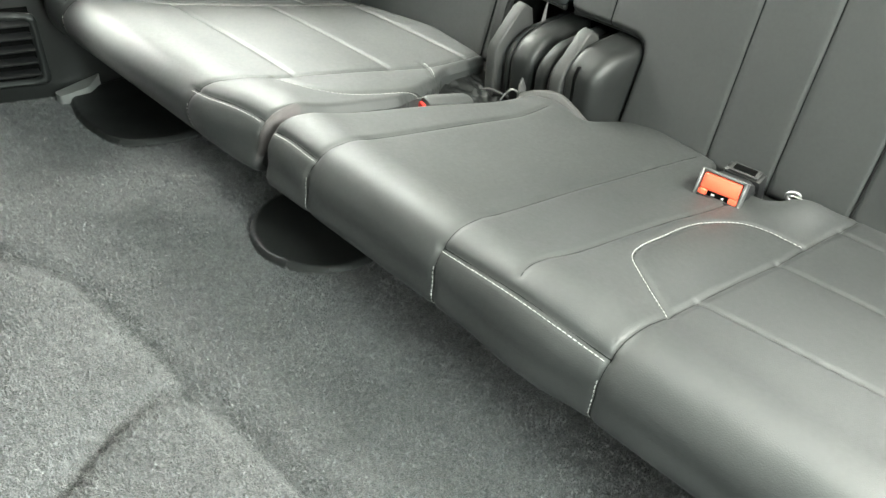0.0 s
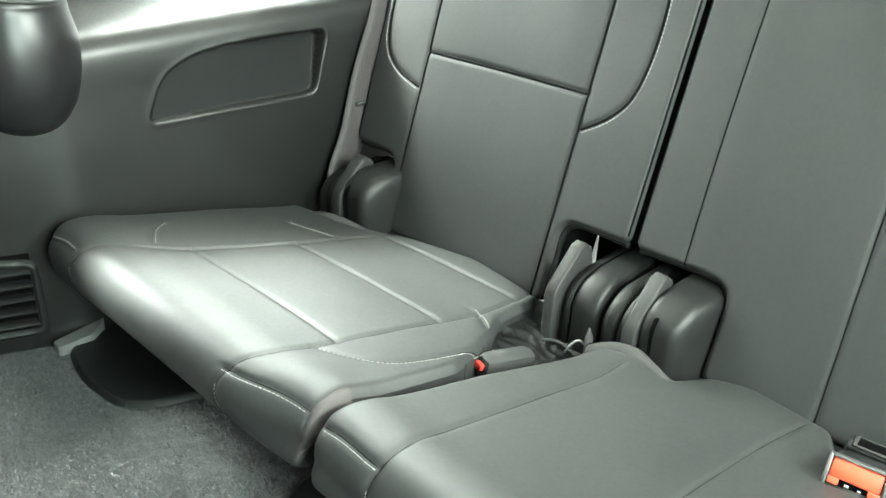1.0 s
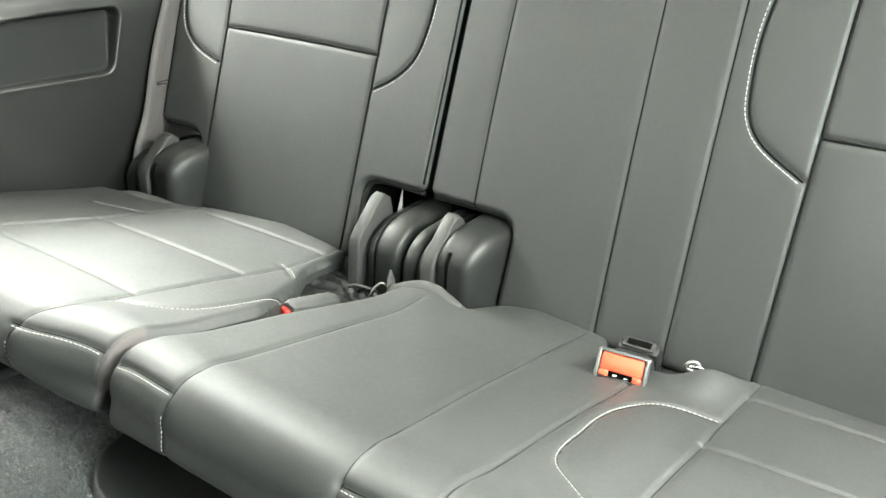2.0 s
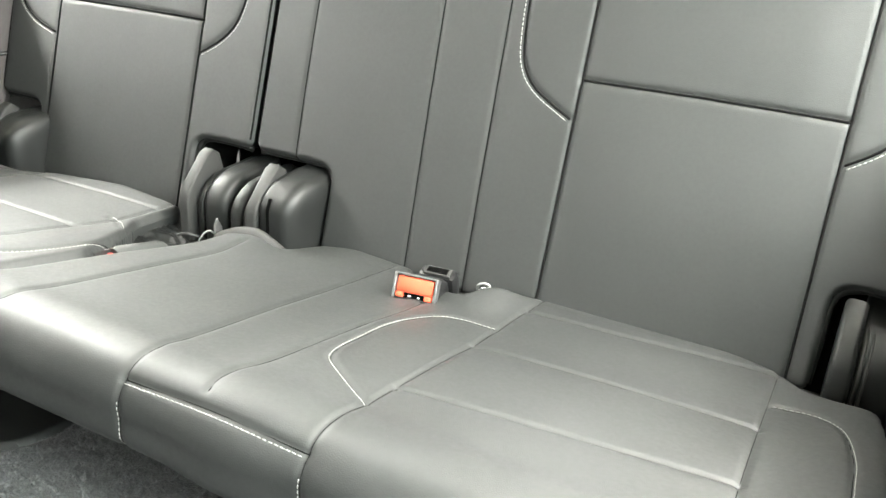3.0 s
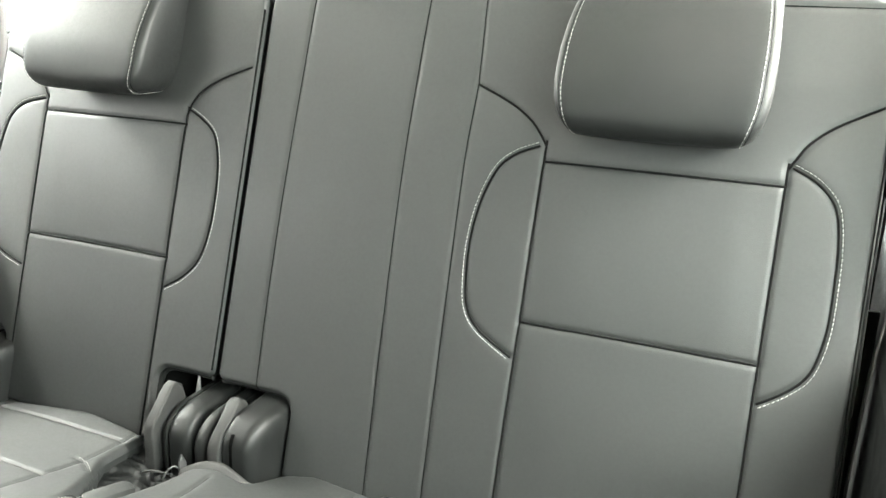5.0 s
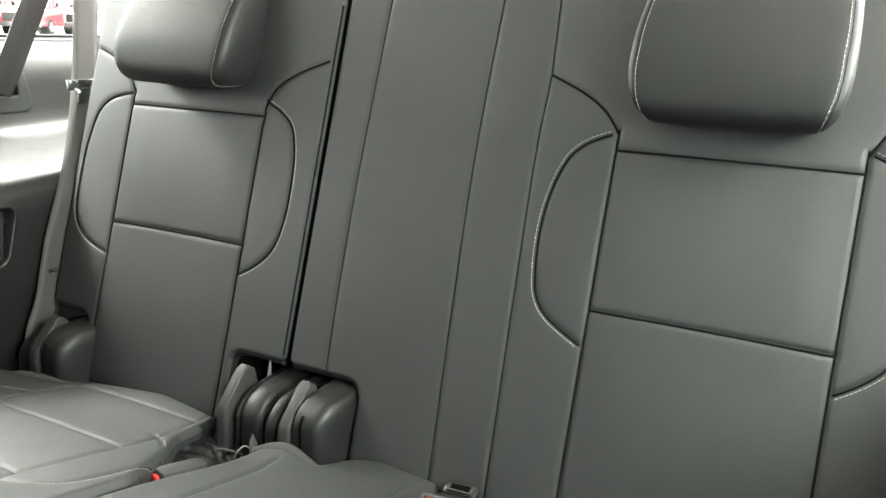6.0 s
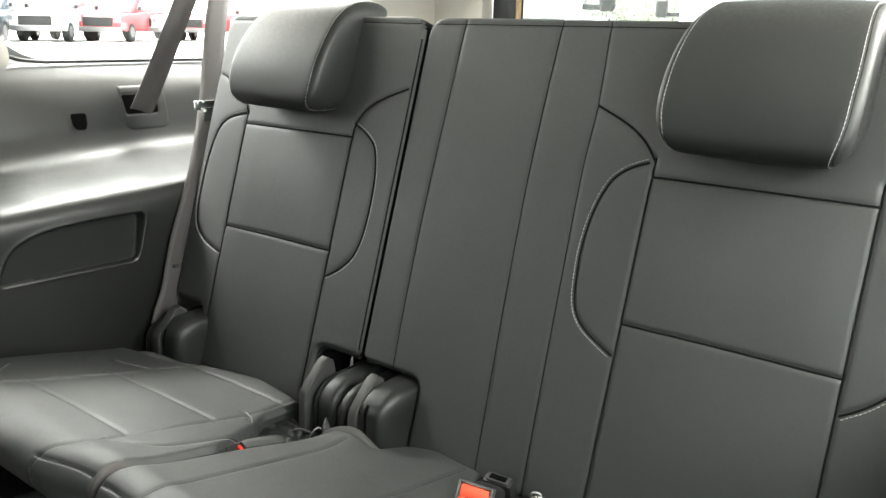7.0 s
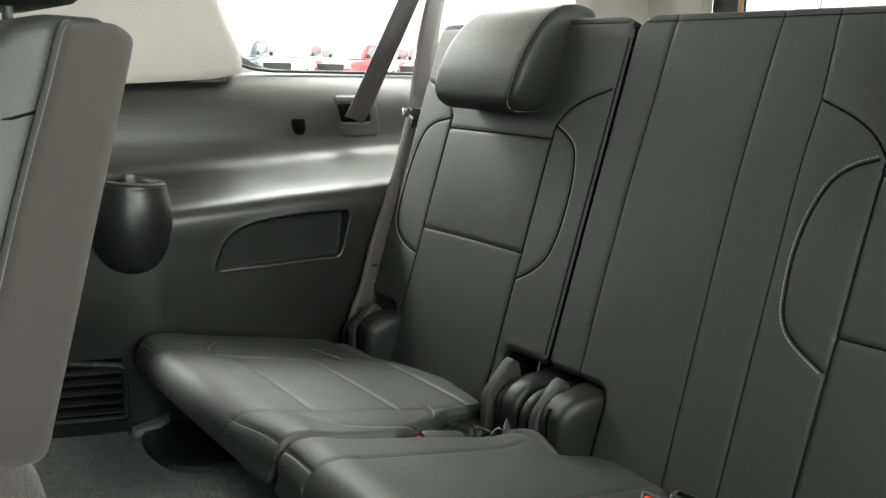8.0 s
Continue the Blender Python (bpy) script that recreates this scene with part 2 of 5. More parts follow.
def tube(points, radius, sides=6, closed=False):
    """Vertices and faces of a round cord along points."""
    p = np.array(points, float)
    n = len(p)
    verts, faces = [], []
    ref = np.array((0.31, 0.52, 0.79))
    for i in range(n):
        a = p[i - 1] if (closed or i) else p[i]
        b = p[(i + 1) % n] if (closed or i < n - 1) else p[i]
        t = (b - a) / (np.linalg.norm(b - a) + 1e-12)
        u = np.cross(t, ref)
        u /= np.linalg.norm(u) + 1e-12
        w = np.cross(t, u)
        for k in range(sides):
            q = 2 * math.pi * k / sides
            verts.append(p[i] + radius * (math.cos(q) * u + math.sin(q) * w))
    for i in range(n if closed else n - 1):
        for k in range(sides):
            j = (i + 1) % n
            faces.append((i * sides + k, i * sides + (k + 1) % sides, j * sides + (k + 1) % sides, j * sides + k))
    if not closed:
        faces.append(tuple(range(sides))[::-1])
        faces.append(tuple((n - 1) * sides + k for k in range(sides)))
    return verts, faces


def cord(name, points, radius, mat, parent, label="", sides=6, closed=False):
    v, f = tube(points, radius, sides, closed)
    return mesh_ob(name, v, f, mat, parent, label)


def extrude_x(bm, profile, x0, x1, bevel=0.003):
    """A plate with the side profile (y, z), from x0 to x1."""
    a = [bm.verts.new((x0, y, z)) for y, z in profile]
    b = [bm.verts.new((x1, y, z)) for y, z in profile]
    n = len(profile)
    fa, fb = bm.faces.new(a), bm.faces.new(b[::-1])
    for i in range(n):
        bm.faces.new((a[i], b[i], b[(i + 1) % n], a[(i + 1) % n]))
    bmesh.ops.recalc_face_normals(bm, faces=bm.faces)
    if bevel:
        bmesh.ops.bevel(bm, geom=list(fa.edges) + list(fb.edges), offset=bevel, segments=3, profile=0.5, affect="EDGES")


def pieces(quads):
    """The connected sets of faces; crumbs go with the largest."""
    tag = np.arange(quads.max() + 1)
    while True:
        low = tag[quads].min(1)
        nxt = tag.copy()
        for k in range(4):
            np.minimum.at(nxt, quads[:, k], low)
        nxt = nxt[nxt]
        if (nxt == tag).all():
            break
        tag = nxt
    of = tag[quads[:, 0]]
    names, counts = np.unique(of, return_counts=True)
    big = names[counts > 10]
    main = names[counts.argmax()]
    of = np.where(np.isin(of, big), of, main)
    return [quads[of == k] for k in np.unique(of)]


class Cover:
    """An upholstered or moulded sheet over two parameters (u, v): an outline, a base surface, seams pressed into it."""

    def __init__(self, box_uv, step, edge, surf, seams=(), roll=0.016, lumps=None):
        self.edge, self.surf, self.roll, self.lumps = edge, surf, roll, lumps
        self.seams = [(np.array(s[0], float), s[1], s[2], s[3]) for s in seams]
        u0, u1, v0, v1 = box_uv
        us = np.arange(u0 - step, u1 + 1.5 * step, step)
        vs = np.arange(v0 - step, v1 + 1.5 * step, step)
        U, V = np.meshgrid(us, vs)
        self.shape = U.shape
        U, V = U.ravel().copy(), V.ravel().copy()
        f = edge(U, V)
        near = np.abs(f) < 0.62 * step
        for _ in range(2):
            e = 1e-4
            fu = (edge(U[near] + e, V[near]) - edge(U[near] - e, V[near])) / (2 * e)
            fv = (edge(U[near], V[near] + e) - edge(U[near], V[near] - e)) / (2 * e)
            g = np.maximum(fu * fu + fv * fv, 0.25)
            fn = edge(U[near], V[near])
            U[near] -= fn * fu / g
            V[near] -= fn * fv / g
        ok = ((f < 0) | near).reshape(self.shape)
        h, w = self.shape
        idx = np.arange(h * w).reshape(h, w)
        quad = np.stack([idx[:-1, :-1], idx[:-1, 1:], idx[1:, 1:], idx[1:, :-1]], -1).reshape(-1, 4)
        good = ok.ravel()[quad].all(1)
        quad = quad[good]
        used = np.unique(quad)
        back = np.full(h * w, -1)
        back[used] = np.arange(len(used))
        self.quad, self.U, self.V = back[quad], U[used], V[used]
        self.P, self.N0 = self.at(self.U, self.V)
        fn = np.cross(self.P[self.quad[:, 2]] - self.P[self.quad[:, 0]], self.P[self.quad[:, 3]] - self.P[self.quad[:, 1]])
        flip = (fn * self.N0[self.quad[:, 0]]).sum(1).mean() < 0
        if flip:
            self.quad, fn = self.quad[:, ::-1], -fn
        N = np.zeros_like(self.P)
        for k in range(4):
            np.add.at(N, self.quad[:, k], fn)
        self.N = N / np.maximum(np.linalg.norm(N, axis=1, keepdims=True), 1e-12)

    def height(self, u, v):
        d = np.maximum(-self.edge(u, v), 0)
        r = self.roll
        h = np.where(d < r, -(r - np.sqrt(np.maximum(r * r - (r - d) ** 2, 0))), 0)
        for line, depth, width, puff in self.seams:
            q = line_distance(u, v, line)
            h = h - depth * np.exp(-(q / width) ** 2) - puff * np.exp(-q / 0.010)
        if self.lumps is not None:
            h = h + self.lumps(u, v)
        return h

    def at(self, u, v, lift=0.0):
        u, v = np.atleast_1d(np.array(u, float)), np.atleast_1d(np.array(v, float))
        p, n = self.surf(u, v)
        return p + n * (self.height(u, v) + lift)[:, None], n

    def panels(self, parent, mat, regions, rest):
        """One mesh for each region: (name, closed line), and one, named rest, for what is left."""
        cu, cv = self.U[self.quad].mean(1), self.V[self.quad].mean(1)
        left = np.ones(len(self.quad), bool)
        made = []
        for name, poly in list(regions) + [(rest, None)]:
            pick = left & (inside(cu, cv, np.array(poly, float)) if poly is not None else True)
            left &= ~pick
            if not pick.any():
                continue
            q = self.quad[pick]
            used = np.unique(q)
            back = np.full(len(self.P), -1)
            back[used] = np.arange(len(used))
            for piece in pieces(back[q]):
                own = np.unique(piece)
                again = np.full(len(used), -1)
                again[own] = np.arange(len(own))
                made.append(mesh_ob(name, self.P[used][own], again[piece], mat, parent, normals=self.N[used][own]))
        return made

    def sides(self, name, parent, mat, push, label=""):
        """Walls from the rim, along push(P, N)."""
        q = self.quad
        e = np.concatenate([q[:, [0, 1]], q[:, [1, 2]], q[:, [2, 3]], q[:, [3, 0]]])
        key = np.sort(e, 1)
        _, inv, cnt = np.unique(key, axis=0, return_inverse=True, return_counts=True)
        rim = e[cnt[inv.ravel()] == 1]
        used = np.unique(rim)
        back = np.full(len(self.P), -1)
        back[used] = np.arange(len(used))
        a = self.P[used]
        b = push(a, self.N0[used])
        n = len(used)
        faces = [(back[j], back[i], n + back[i], n + back[j]) for i, j in rim]
        return mesh_ob(name, np.vstack([a, b]), faces, mat, parent, label)

    def run(self, name, line, radius, mat, parent, lift=0.0, step=0.004):
        pts = resample(line, step)
        p, _ = self.at(pts[:, 0], pts[:, 1], lift)
        return cord(name, p, radius, mat, parent, sides=5)

    def stitches(self, line, parent, off=0.004, pitch=0.0056, length=0.0034, radius=0.00042, lift=0.0004, name="stitching"):
        """A row of pale stitches beside a seam."""
        pts = resample(line, 0.001)
        d = np.gradient(pts, axis=0)
        d /= np.linalg.norm(d, axis=1, keepdims=True)
        pts = pts + off * np.stack([-d[:, 1], d[:, 0]], 1)
        pts = resample(pts, 0.0005)
        run = np.r_[0, np.cumsum(np.linalg.norm(np.diff(pts, axis=0), axis=1))]
        starts = np.arange(0.001, run[-1] - length, pitch)
        verts, faces = [], []
        for s in starts:
            q = np.stack([np.interp([s, s + length * 0.5, s + length], run, pts[:, k]) for k in (0, 1)], 1)
            p, n = self.at(q[:, 0], q[:, 1], lift)
            p[0] -= n[0] * radius * 1.2
            p[2] -= n[2] * radius * 1.2
            v, f = tube(p, radius, 5)
            k = len(verts)
            verts += v
            faces += [tuple(i + k for i in g) for g in f]
        return mesh_ob(name, verts, faces, THREAD, parent, "pale stitched thread")


# ---------------------------------------------------------------- side trims and shell
def bump(a, b, x):
    t = np.clip((x - a) / (b - a), 0, 1)
    return t * t * (3 - 2 * t)


def loft_side(name, parent, mirror, y_list, mat, label="", pocket=None, bottom=0.0):
    """Moulded side trim: lower panel, rounded shelf, upper panel to the window's lower edge. mirror: about the car's
    middle.
    """
    base = np.array([(-0.487, 0.000), (-0.483, 0.06), (-0.477, 0.14), (-0.471, 0.22), (-0.467, 0.30), (-0.465, 0.352), (-0.470, 0.376), (-0.486, 0.390),
                     (-0.53, 0.398), (-0.60, 0.405), (-0.665, 0.414), (-0.695, 0.430), (-0.712, 0.462), (-0.721, 0.495), (-0.730, 0.525), (-0.740, 0.548), (-0.753, 0.569), (-0.768, 0.586), (-0.780, 0.596), (-0.792, 0.602)])
    prof = resample(spline(base, 8), 0.0040 if pocket is None else 0.0026)
    rows, deep = [], []
    for y in y_list:
        p = prof.copy()
        deep.append(np.zeros(len(p)))
        if mirror:
            p[:, 0] -= 0.012 * bump(0.10, 0.34, p[:, 1])
        low = np.clip((0.42 - p[:, 1]) / 0.10, 0, 1)
        front = max(0.0, 0.035 - y)
        bend = 0.42 * (math.sqrt(front * front + 0.0016) - 0.04) if front > 0 else 0.0
        p[:, 0] -= bend * (0.35 + 0.65 * low)
        # shelf line dips a little towards the front, rises to the tail
        p[:, 1] += 0.018 * np.exp(-((p[:, 1] - 0.40) / 0.05) ** 2) * math.tanh((y - 0.25) / 0.35)
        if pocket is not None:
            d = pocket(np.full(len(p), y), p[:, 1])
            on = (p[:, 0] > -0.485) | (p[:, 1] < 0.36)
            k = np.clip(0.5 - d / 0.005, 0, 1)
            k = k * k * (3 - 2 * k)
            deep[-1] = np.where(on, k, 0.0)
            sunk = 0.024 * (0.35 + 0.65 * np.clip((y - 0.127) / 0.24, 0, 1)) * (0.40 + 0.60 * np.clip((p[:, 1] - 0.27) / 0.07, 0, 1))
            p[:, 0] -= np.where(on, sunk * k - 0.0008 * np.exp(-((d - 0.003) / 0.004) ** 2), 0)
        x = 2 * CENTRE - p[:, 0] if mirror else p[:, 0]
        rows.append(np.stack([x, np.full(len(p), y), np.maximum(p[:, 1], bottom)], 1))
    g = np.array(rows)
    h, w = g.shape[:2]
    idx = np.arange(h * w).reshape(h, w)
    q = np.stack([idx[:-1, :-1], idx[:-1, 1:], idx[1:, 1:], idx[1:, :-1]], -1).reshape(-1, 4)
    if not mirror:
        q = q[:, ::-1]
    # thickness behind the face
    off = g.reshape(-1, 3).copy()
    off[:, 0] += 0.05 if mirror else -0.05
    n = h * w
    rim = np.r_[idx[0, :], idx[1:, -1], idx[-1, -2::-1], idx[-2:0:-1, 0]]
    # pocket inside split off and coloured darker, as the recess's shade
    darkened = np.array(deep).ravel()[q].min(1) > 0.5
    if darkened.any():
        used = np.unique(q[darkened])
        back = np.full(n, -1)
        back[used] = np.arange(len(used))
        mesh_ob("pocket_shade", g.reshape(-1, 3)[used], back[q[darkened]].tolist(), POCKET_SHADE_AND_CLOTH, parent, "pocket inside, coloured dark as in shade")
    # right trim's lower part split off in duller plastic, as in shade
    if mirror:
        darkened = g[..., 2].ravel()[q].max(1) < 0.345
        used = np.unique(q[darkened])
        back = np.full(n, -1)
        back[used] = np.arange(len(used))
        mesh_ob("lower_panel", g.reshape(-1, 3)[used], back[q[darkened]].tolist(), PLASTIC, parent, "lower part of the trim, made duller as in shade")
    faces = q[~darkened].tolist() + (q[:, ::-1] + n).tolist() + [(rim[i], rim[(i + 1) % len(rim)], n + rim[(i + 1) % len(rim)], n + rim[i]) for i in range(len(rim))]
    ob = mesh_ob(name, np.vstack([g.reshape(-1, 3), off]), faces, mat, parent, label)
    return ob


POCKET = rounded([(0.127, 0.270), (0.150, 0.325), (0.195, 0.345), (0.27, 0.352), (0.395, 0.353), (0.376, 0.268)], [0.012, 0.03, 0.05, 0.05, 0.016, 0.014])
ys_fine = np.unique(np.round(np.r_[np.arange(-1.6, -0.2, 0.05), np.arange(-0.2, 0.10, 0.005), np.arange(0.10, 0.42, 0.0018), np.arange(0.42, 0.62, 0.005), np.arange(0.62, 1.60, 0.05)], 4))
trim_left = thing("wall_left", (-0.5, 0.2, 0), "charcoal moulded plastic side trim with a storage pocket and shelf", "wall", kind="structure")
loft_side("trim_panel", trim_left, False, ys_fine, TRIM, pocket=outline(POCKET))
trim_right = thing("wall_right", (2 * CENTRE + 0.5, 0.4, 0), "charcoal moulded plastic side trim beside the seat", "wall", kind="structure")
loft_side("trim_panel", trim_right, True, np.r_[np.arange(-0.10, 0.62, 0.01), np.arange(0.62, 1.60, 0.05)], TRIM)
# added near-black strip over the carpet, for the shade in the gap
gap_shade = boxed("gap_shade", (0.790, 0.05, -0.01), (0.830, 0.60, 0.035), SHADE, trim_right, 0.004, "dark strip standing in for shade at the trim's foot")


def flat_cover(poly, step, place, normal, roll=0.006, lumps=None):
    """A thin moulded sheet: place(u, v) gives world places."""
    p = np.array(poly, float)
    n = np.array(normal, float)

    def surf(u, v):
        return place(u, v), np.tile(n, (len(u), 1))
    return Cover((p[:, 0].min(), p[:, 0].max(), p[:, 1].min(), p[:, 1].max()), step, outline(p), surf, roll=roll, lumps=lumps)


def side_x(z):
    return -0.752 - 0.10 * (z - 0.598)


# pale pillar trims over the left side
PILLAR_C = rounded([(-0.14, 0.566), (0.10, 0.577), (0.257, 0.587), (0.310, 0.598), (0.314, 0.630), (0.290, 0.680), (0.269, 0.739), (0.235, 0.86), (0.20, 1.03), (-0.14, 1.03)], [0.0, 0.05, 0.03, 0.014, 0.04, 0.05, 0.06, 0.1, 0, 0])
c = flat_cover(PILLAR_C, 0.008, lambda u, v: np.stack([side_x(v) + 0.014, u, v], 1), (1, 0, 0), roll=0.006)
pillar = thing("pillar_trim", (-0.75, 0.1, 0.6), "pale grey moulded pillar trim panel", "trim", kind="structure")
c.panels(pillar, BEIGE, [], "panel")
c.sides("edge", pillar, BEIGE, lambda a, n: a - np.array((0.07, 0, 0)))
PILLAR_D = rounded([(1.285, 0.585), (1.58, 0.585), (1.58, 1.03), (1.23, 1.03), (1.27, 0.80)], [0.05, 0, 0, 0.05, 0.1])
c = flat_cover(PILLAR_D, 0.02, lambda u, v: np.stack([side_x(v) + 0.028, u, v], 1), (1, 0, 0), roll=0.012)
pillar = thing("pillar_trim", (-0.75, 1.2, 0.6), "pale grey moulded rear pillar trim panel", "trim", kind="structure")
c.panels(pillar, BEIGE, [], "panel")
c.sides("edge", pillar, BEIGE, lambda a, n: a - np.array((0.07, 0, 0)))

# trim that rounds up from the window's lower edge into its front corner
pane_ring = rounded([(0.255, 0.604), (1.31, 0.604), (1.29, 1.02), (0.17, 1.02)], [0.14, 0.06, 0.06, 0.06])
rim_of_pane = outline(pane_ring)
CORNER = rounded([(0.20, 0.560), (0.52, 0.590), (0.52, 0.603), (0.440, 0.606), (0.381, 0.613), (0.338, 0.634), (0.312, 0.664), (0.285, 0.72), (0.24, 0.72)], [0, 0.01, 0.004, 0.03, 0.05, 0.05, 0.04, 0.01, 0])
c = flat_cover(CORNER, 0.006, lambda u, v: np.stack([-0.800 + 0.75 * np.clip(rim_of_pane(u, v), 0, 0.05), u, v], 1), (0.75, 0, 0.66), roll=0.003)
c.panels(trim_left, TRIM, [], "window_corner")
c.sides("window_corner_edge", trim_left, TRIM, lambda a, n: a - np.array((0.04, 0, 0)))

# left window: pane and black border
window_left = thing("window_1", (-0.78, 0.7, 0.6), "side window glass with a black rubber border", "window", kind="structure")
c = flat_cover(pane_ring, 0.03, lambda u, v: np.stack([side_x(v) - 0.035, u, v], 1), (1, 0, 0), roll=0.001)
for o in c.panels(window_left, GLASS, [], "pane"):
    o.visible_shadow = False
ring = resample(np.vstack([pane_ring, pane_ring[:1]]), 0.01)[:-1]
cord("rubber_border", np.stack([side_x(ring[:, 1]) - 0.028, ring[:, 0], ring[:, 1]], 1), 0.0035, RUBBER, window_left, closed=True)

# shell: roof, floor pan, walls behind the trims
bm = bmesh.new()
box(bm, (-0.90, -1.72, 1.03), (1.23, 1.72, 1.07), 0.01)
ceiling = tagged(part("ceiling", bm, HEADLINER, None), "pale grey cloth headliner over the cabin", "ceiling", kind="structure")


def shell_wall(name, lo, hi, mat, label):
    bm = bmesh.new()
    box(bm, lo, hi, 0.004)
    return tagged(part(name, bm, mat, None), label, "wall", kind="structure")


# unseen plain wall, added to close the cabin and cut frontal light
shell_wall("wall_front", (-0.90, -1.72, -0.3), (1.23, -1.65, 1.03), TRIM, "plain dark wall, unseen, that keeps out light from the front")
shell_wall("wall_outer_left", (-0.90, -1.65, -0.3), (-0.86, 1.66, 0.56), TRIM, "dark lower body side behind the trim")
shell_wall("wall_outer_right", (1.19, 0.02, -0.3), (1.23, 1.66, 0.60), TRIM, "dark lower body side behind the trim")
# two more unseen walls, added to narrow the light from the side openings
shell_wall("wall_outer_right", (1.19, -1.65, -0.3), (1.23, -0.45, 1.03), TRIM, "plain dark wall, unseen, that narrows the light from the side openings")
shell_wall("wall_outer_left", (-0.90, -1.65, 0.56), (-0.86, -1.02, 1.03), TRIM, "plain dark wall, unseen, that narrows the light from the side openings")
shell_wall("wall_outer_left", (-0.90, -1.02, 0.56), (-0.86, -0.16, 0.66), TRIM, "dark door top beside the second row")
# right upper body: pillar and quarter glass surround
right_pillar = boxed("pillar_trim", (1.06, -0.06, 0.60), (1.12, 0.22, 1.03), BEIGE, None, 0.012)
tagged(right_pillar, "pale grey moulded pillar trim beside the door opening", "trim", kind="structure")
right_rear_pillar = boxed("pillar_trim", (1.06, 1.25, 0.60), (1.12, 1.60, 1.03), BEIGE, None, 0.012)
tagged(right_rear_pillar, "pale grey moulded rear pillar trim", "trim", kind="structure")
window_right = boxed("window_2", (1.125, 0.2, 0.60), (1.130, 1.3, 1.03), GLASS, None, 0.0)
window_right.visible_shadow = False
tagged(window_right, "clear side window glass", "window", kind="structure")

# tail: pale corner trim, dark gate frame, rear glass
tail_l = boxed("pillar_trim", (-0.86, 1.55, 0.10), (-0.565, 1.61, 1.03), BEIGE, None, 0.015)
tagged(tail_l, "pale grey corner trim at the tail", "trim", kind="structure")
tail_r = boxed("pillar_trim", (0.895, 1.55, 0.10), (1.19, 1.61, 1.03), BEIGE, None, 0.015)
tagged(tail_r, "pale grey corner trim at the tail", "trim", kind="structure")
gate = thing("tailgate", (CENTRE, 1.63, 0.0), "dark tailgate frame round the rear glass", "tailgate", kind="structure")
boxed("lower_panel", (-0.57, 1.60, -0.1), (0.90, 1.66, 0.60), TRIM, gate, 0.01)
boxed("side_frame", (-0.562, 1.59, 0.60), (-0.462, 1.608, 1.03), PLASTIC, gate, 0.01)
boxed("side_frame", (0.735, 1.59, 0.60), (0.892, 1.608, 1.03), PLASTIC, gate, 0.01)
boxed("seal", (-0.472, 1.575, 0.60), (-0.460, 1.59, 1.03), material("tan_seal", (0.20, 0.13, 0.06), 0.6, tone=((40, 0.2),)), gate, 0.004, "tan rubber seal")
rear_glass = boxed("pane", (-0.470, 1.610, 0.60), (0.745, 1.615, 1.03), GLASS, gate, 0.0)
rear_glass.visible_shadow = False

# ---------------------------------------------------------------- carpet
GROOVE_A = resample(spline([(-0.60, -0.36), (-0.40, -0.29), (-0.25, -0.245), (-0.175, -0.214), (-0.145, -0.192), (-0.10, -0.176), (-0.015, -0.169), (0.05, -0.167), (0.113, -0.162), (0.174, -0.158), (0.283, -0.154), (0.45, -0.16), (0.9, -0.17)], 8), 0.01)
GROOVE_B = resample(spline([(0.113, -0.163), (0.112, -0.184), (0.117, -0.219), (0.139, -0.264), (0.158, -0.298), (0.18, -0.40), (0.18, -0.6)], 8), 0.01)


def carpet_surf(u, v):
    z = np.zeros(len(u))
    da = line_distance(u, v, GROOVE_A)
    ya = np.interp(u, GROOVE_A[:, 0], GROOVE_A[:, 1])
    front = v < ya
    db = line_distance(u, v, GROOVE_B)
    swell = 0.024 * (1 - np.exp(-da / 0.038)) * (1 - 0.45 * np.exp(-db / 0.05)) * (0.7 + 0.3 * bump(0.2, 0.0, u))
    z += np.where(front, swell, 0.0)
    z -= 0.011 * np.exp(-(da / 0.012) ** 2) + np.where(front, 0.018 * np.exp(-(db / 0.010) ** 2), 0)
    z += 0.0022 * np.sin(u * 9.0 + 1.3) * np.sin(v * 11.0)
    return np.stack([u, v, z], 1), np.tile((0.0, 0.0, 1.0), (len(u), 1))


carpet_edge = outline(np.array([(-0.70, -0.75), (1.15, -0.75), (1.15, 0.60), (-0.70, 0.60)]))
c = Cover((-0.70, 1.15, -0.75, 0.60), 0.010, carpet_edge, carpet_surf, roll=0.002)
floor = c.panels(None, CARPET, [], "floor")[0]
tagged(floor, "grey moulded cut-pile carpet on the cabin floor", "carpet", kind="structure")


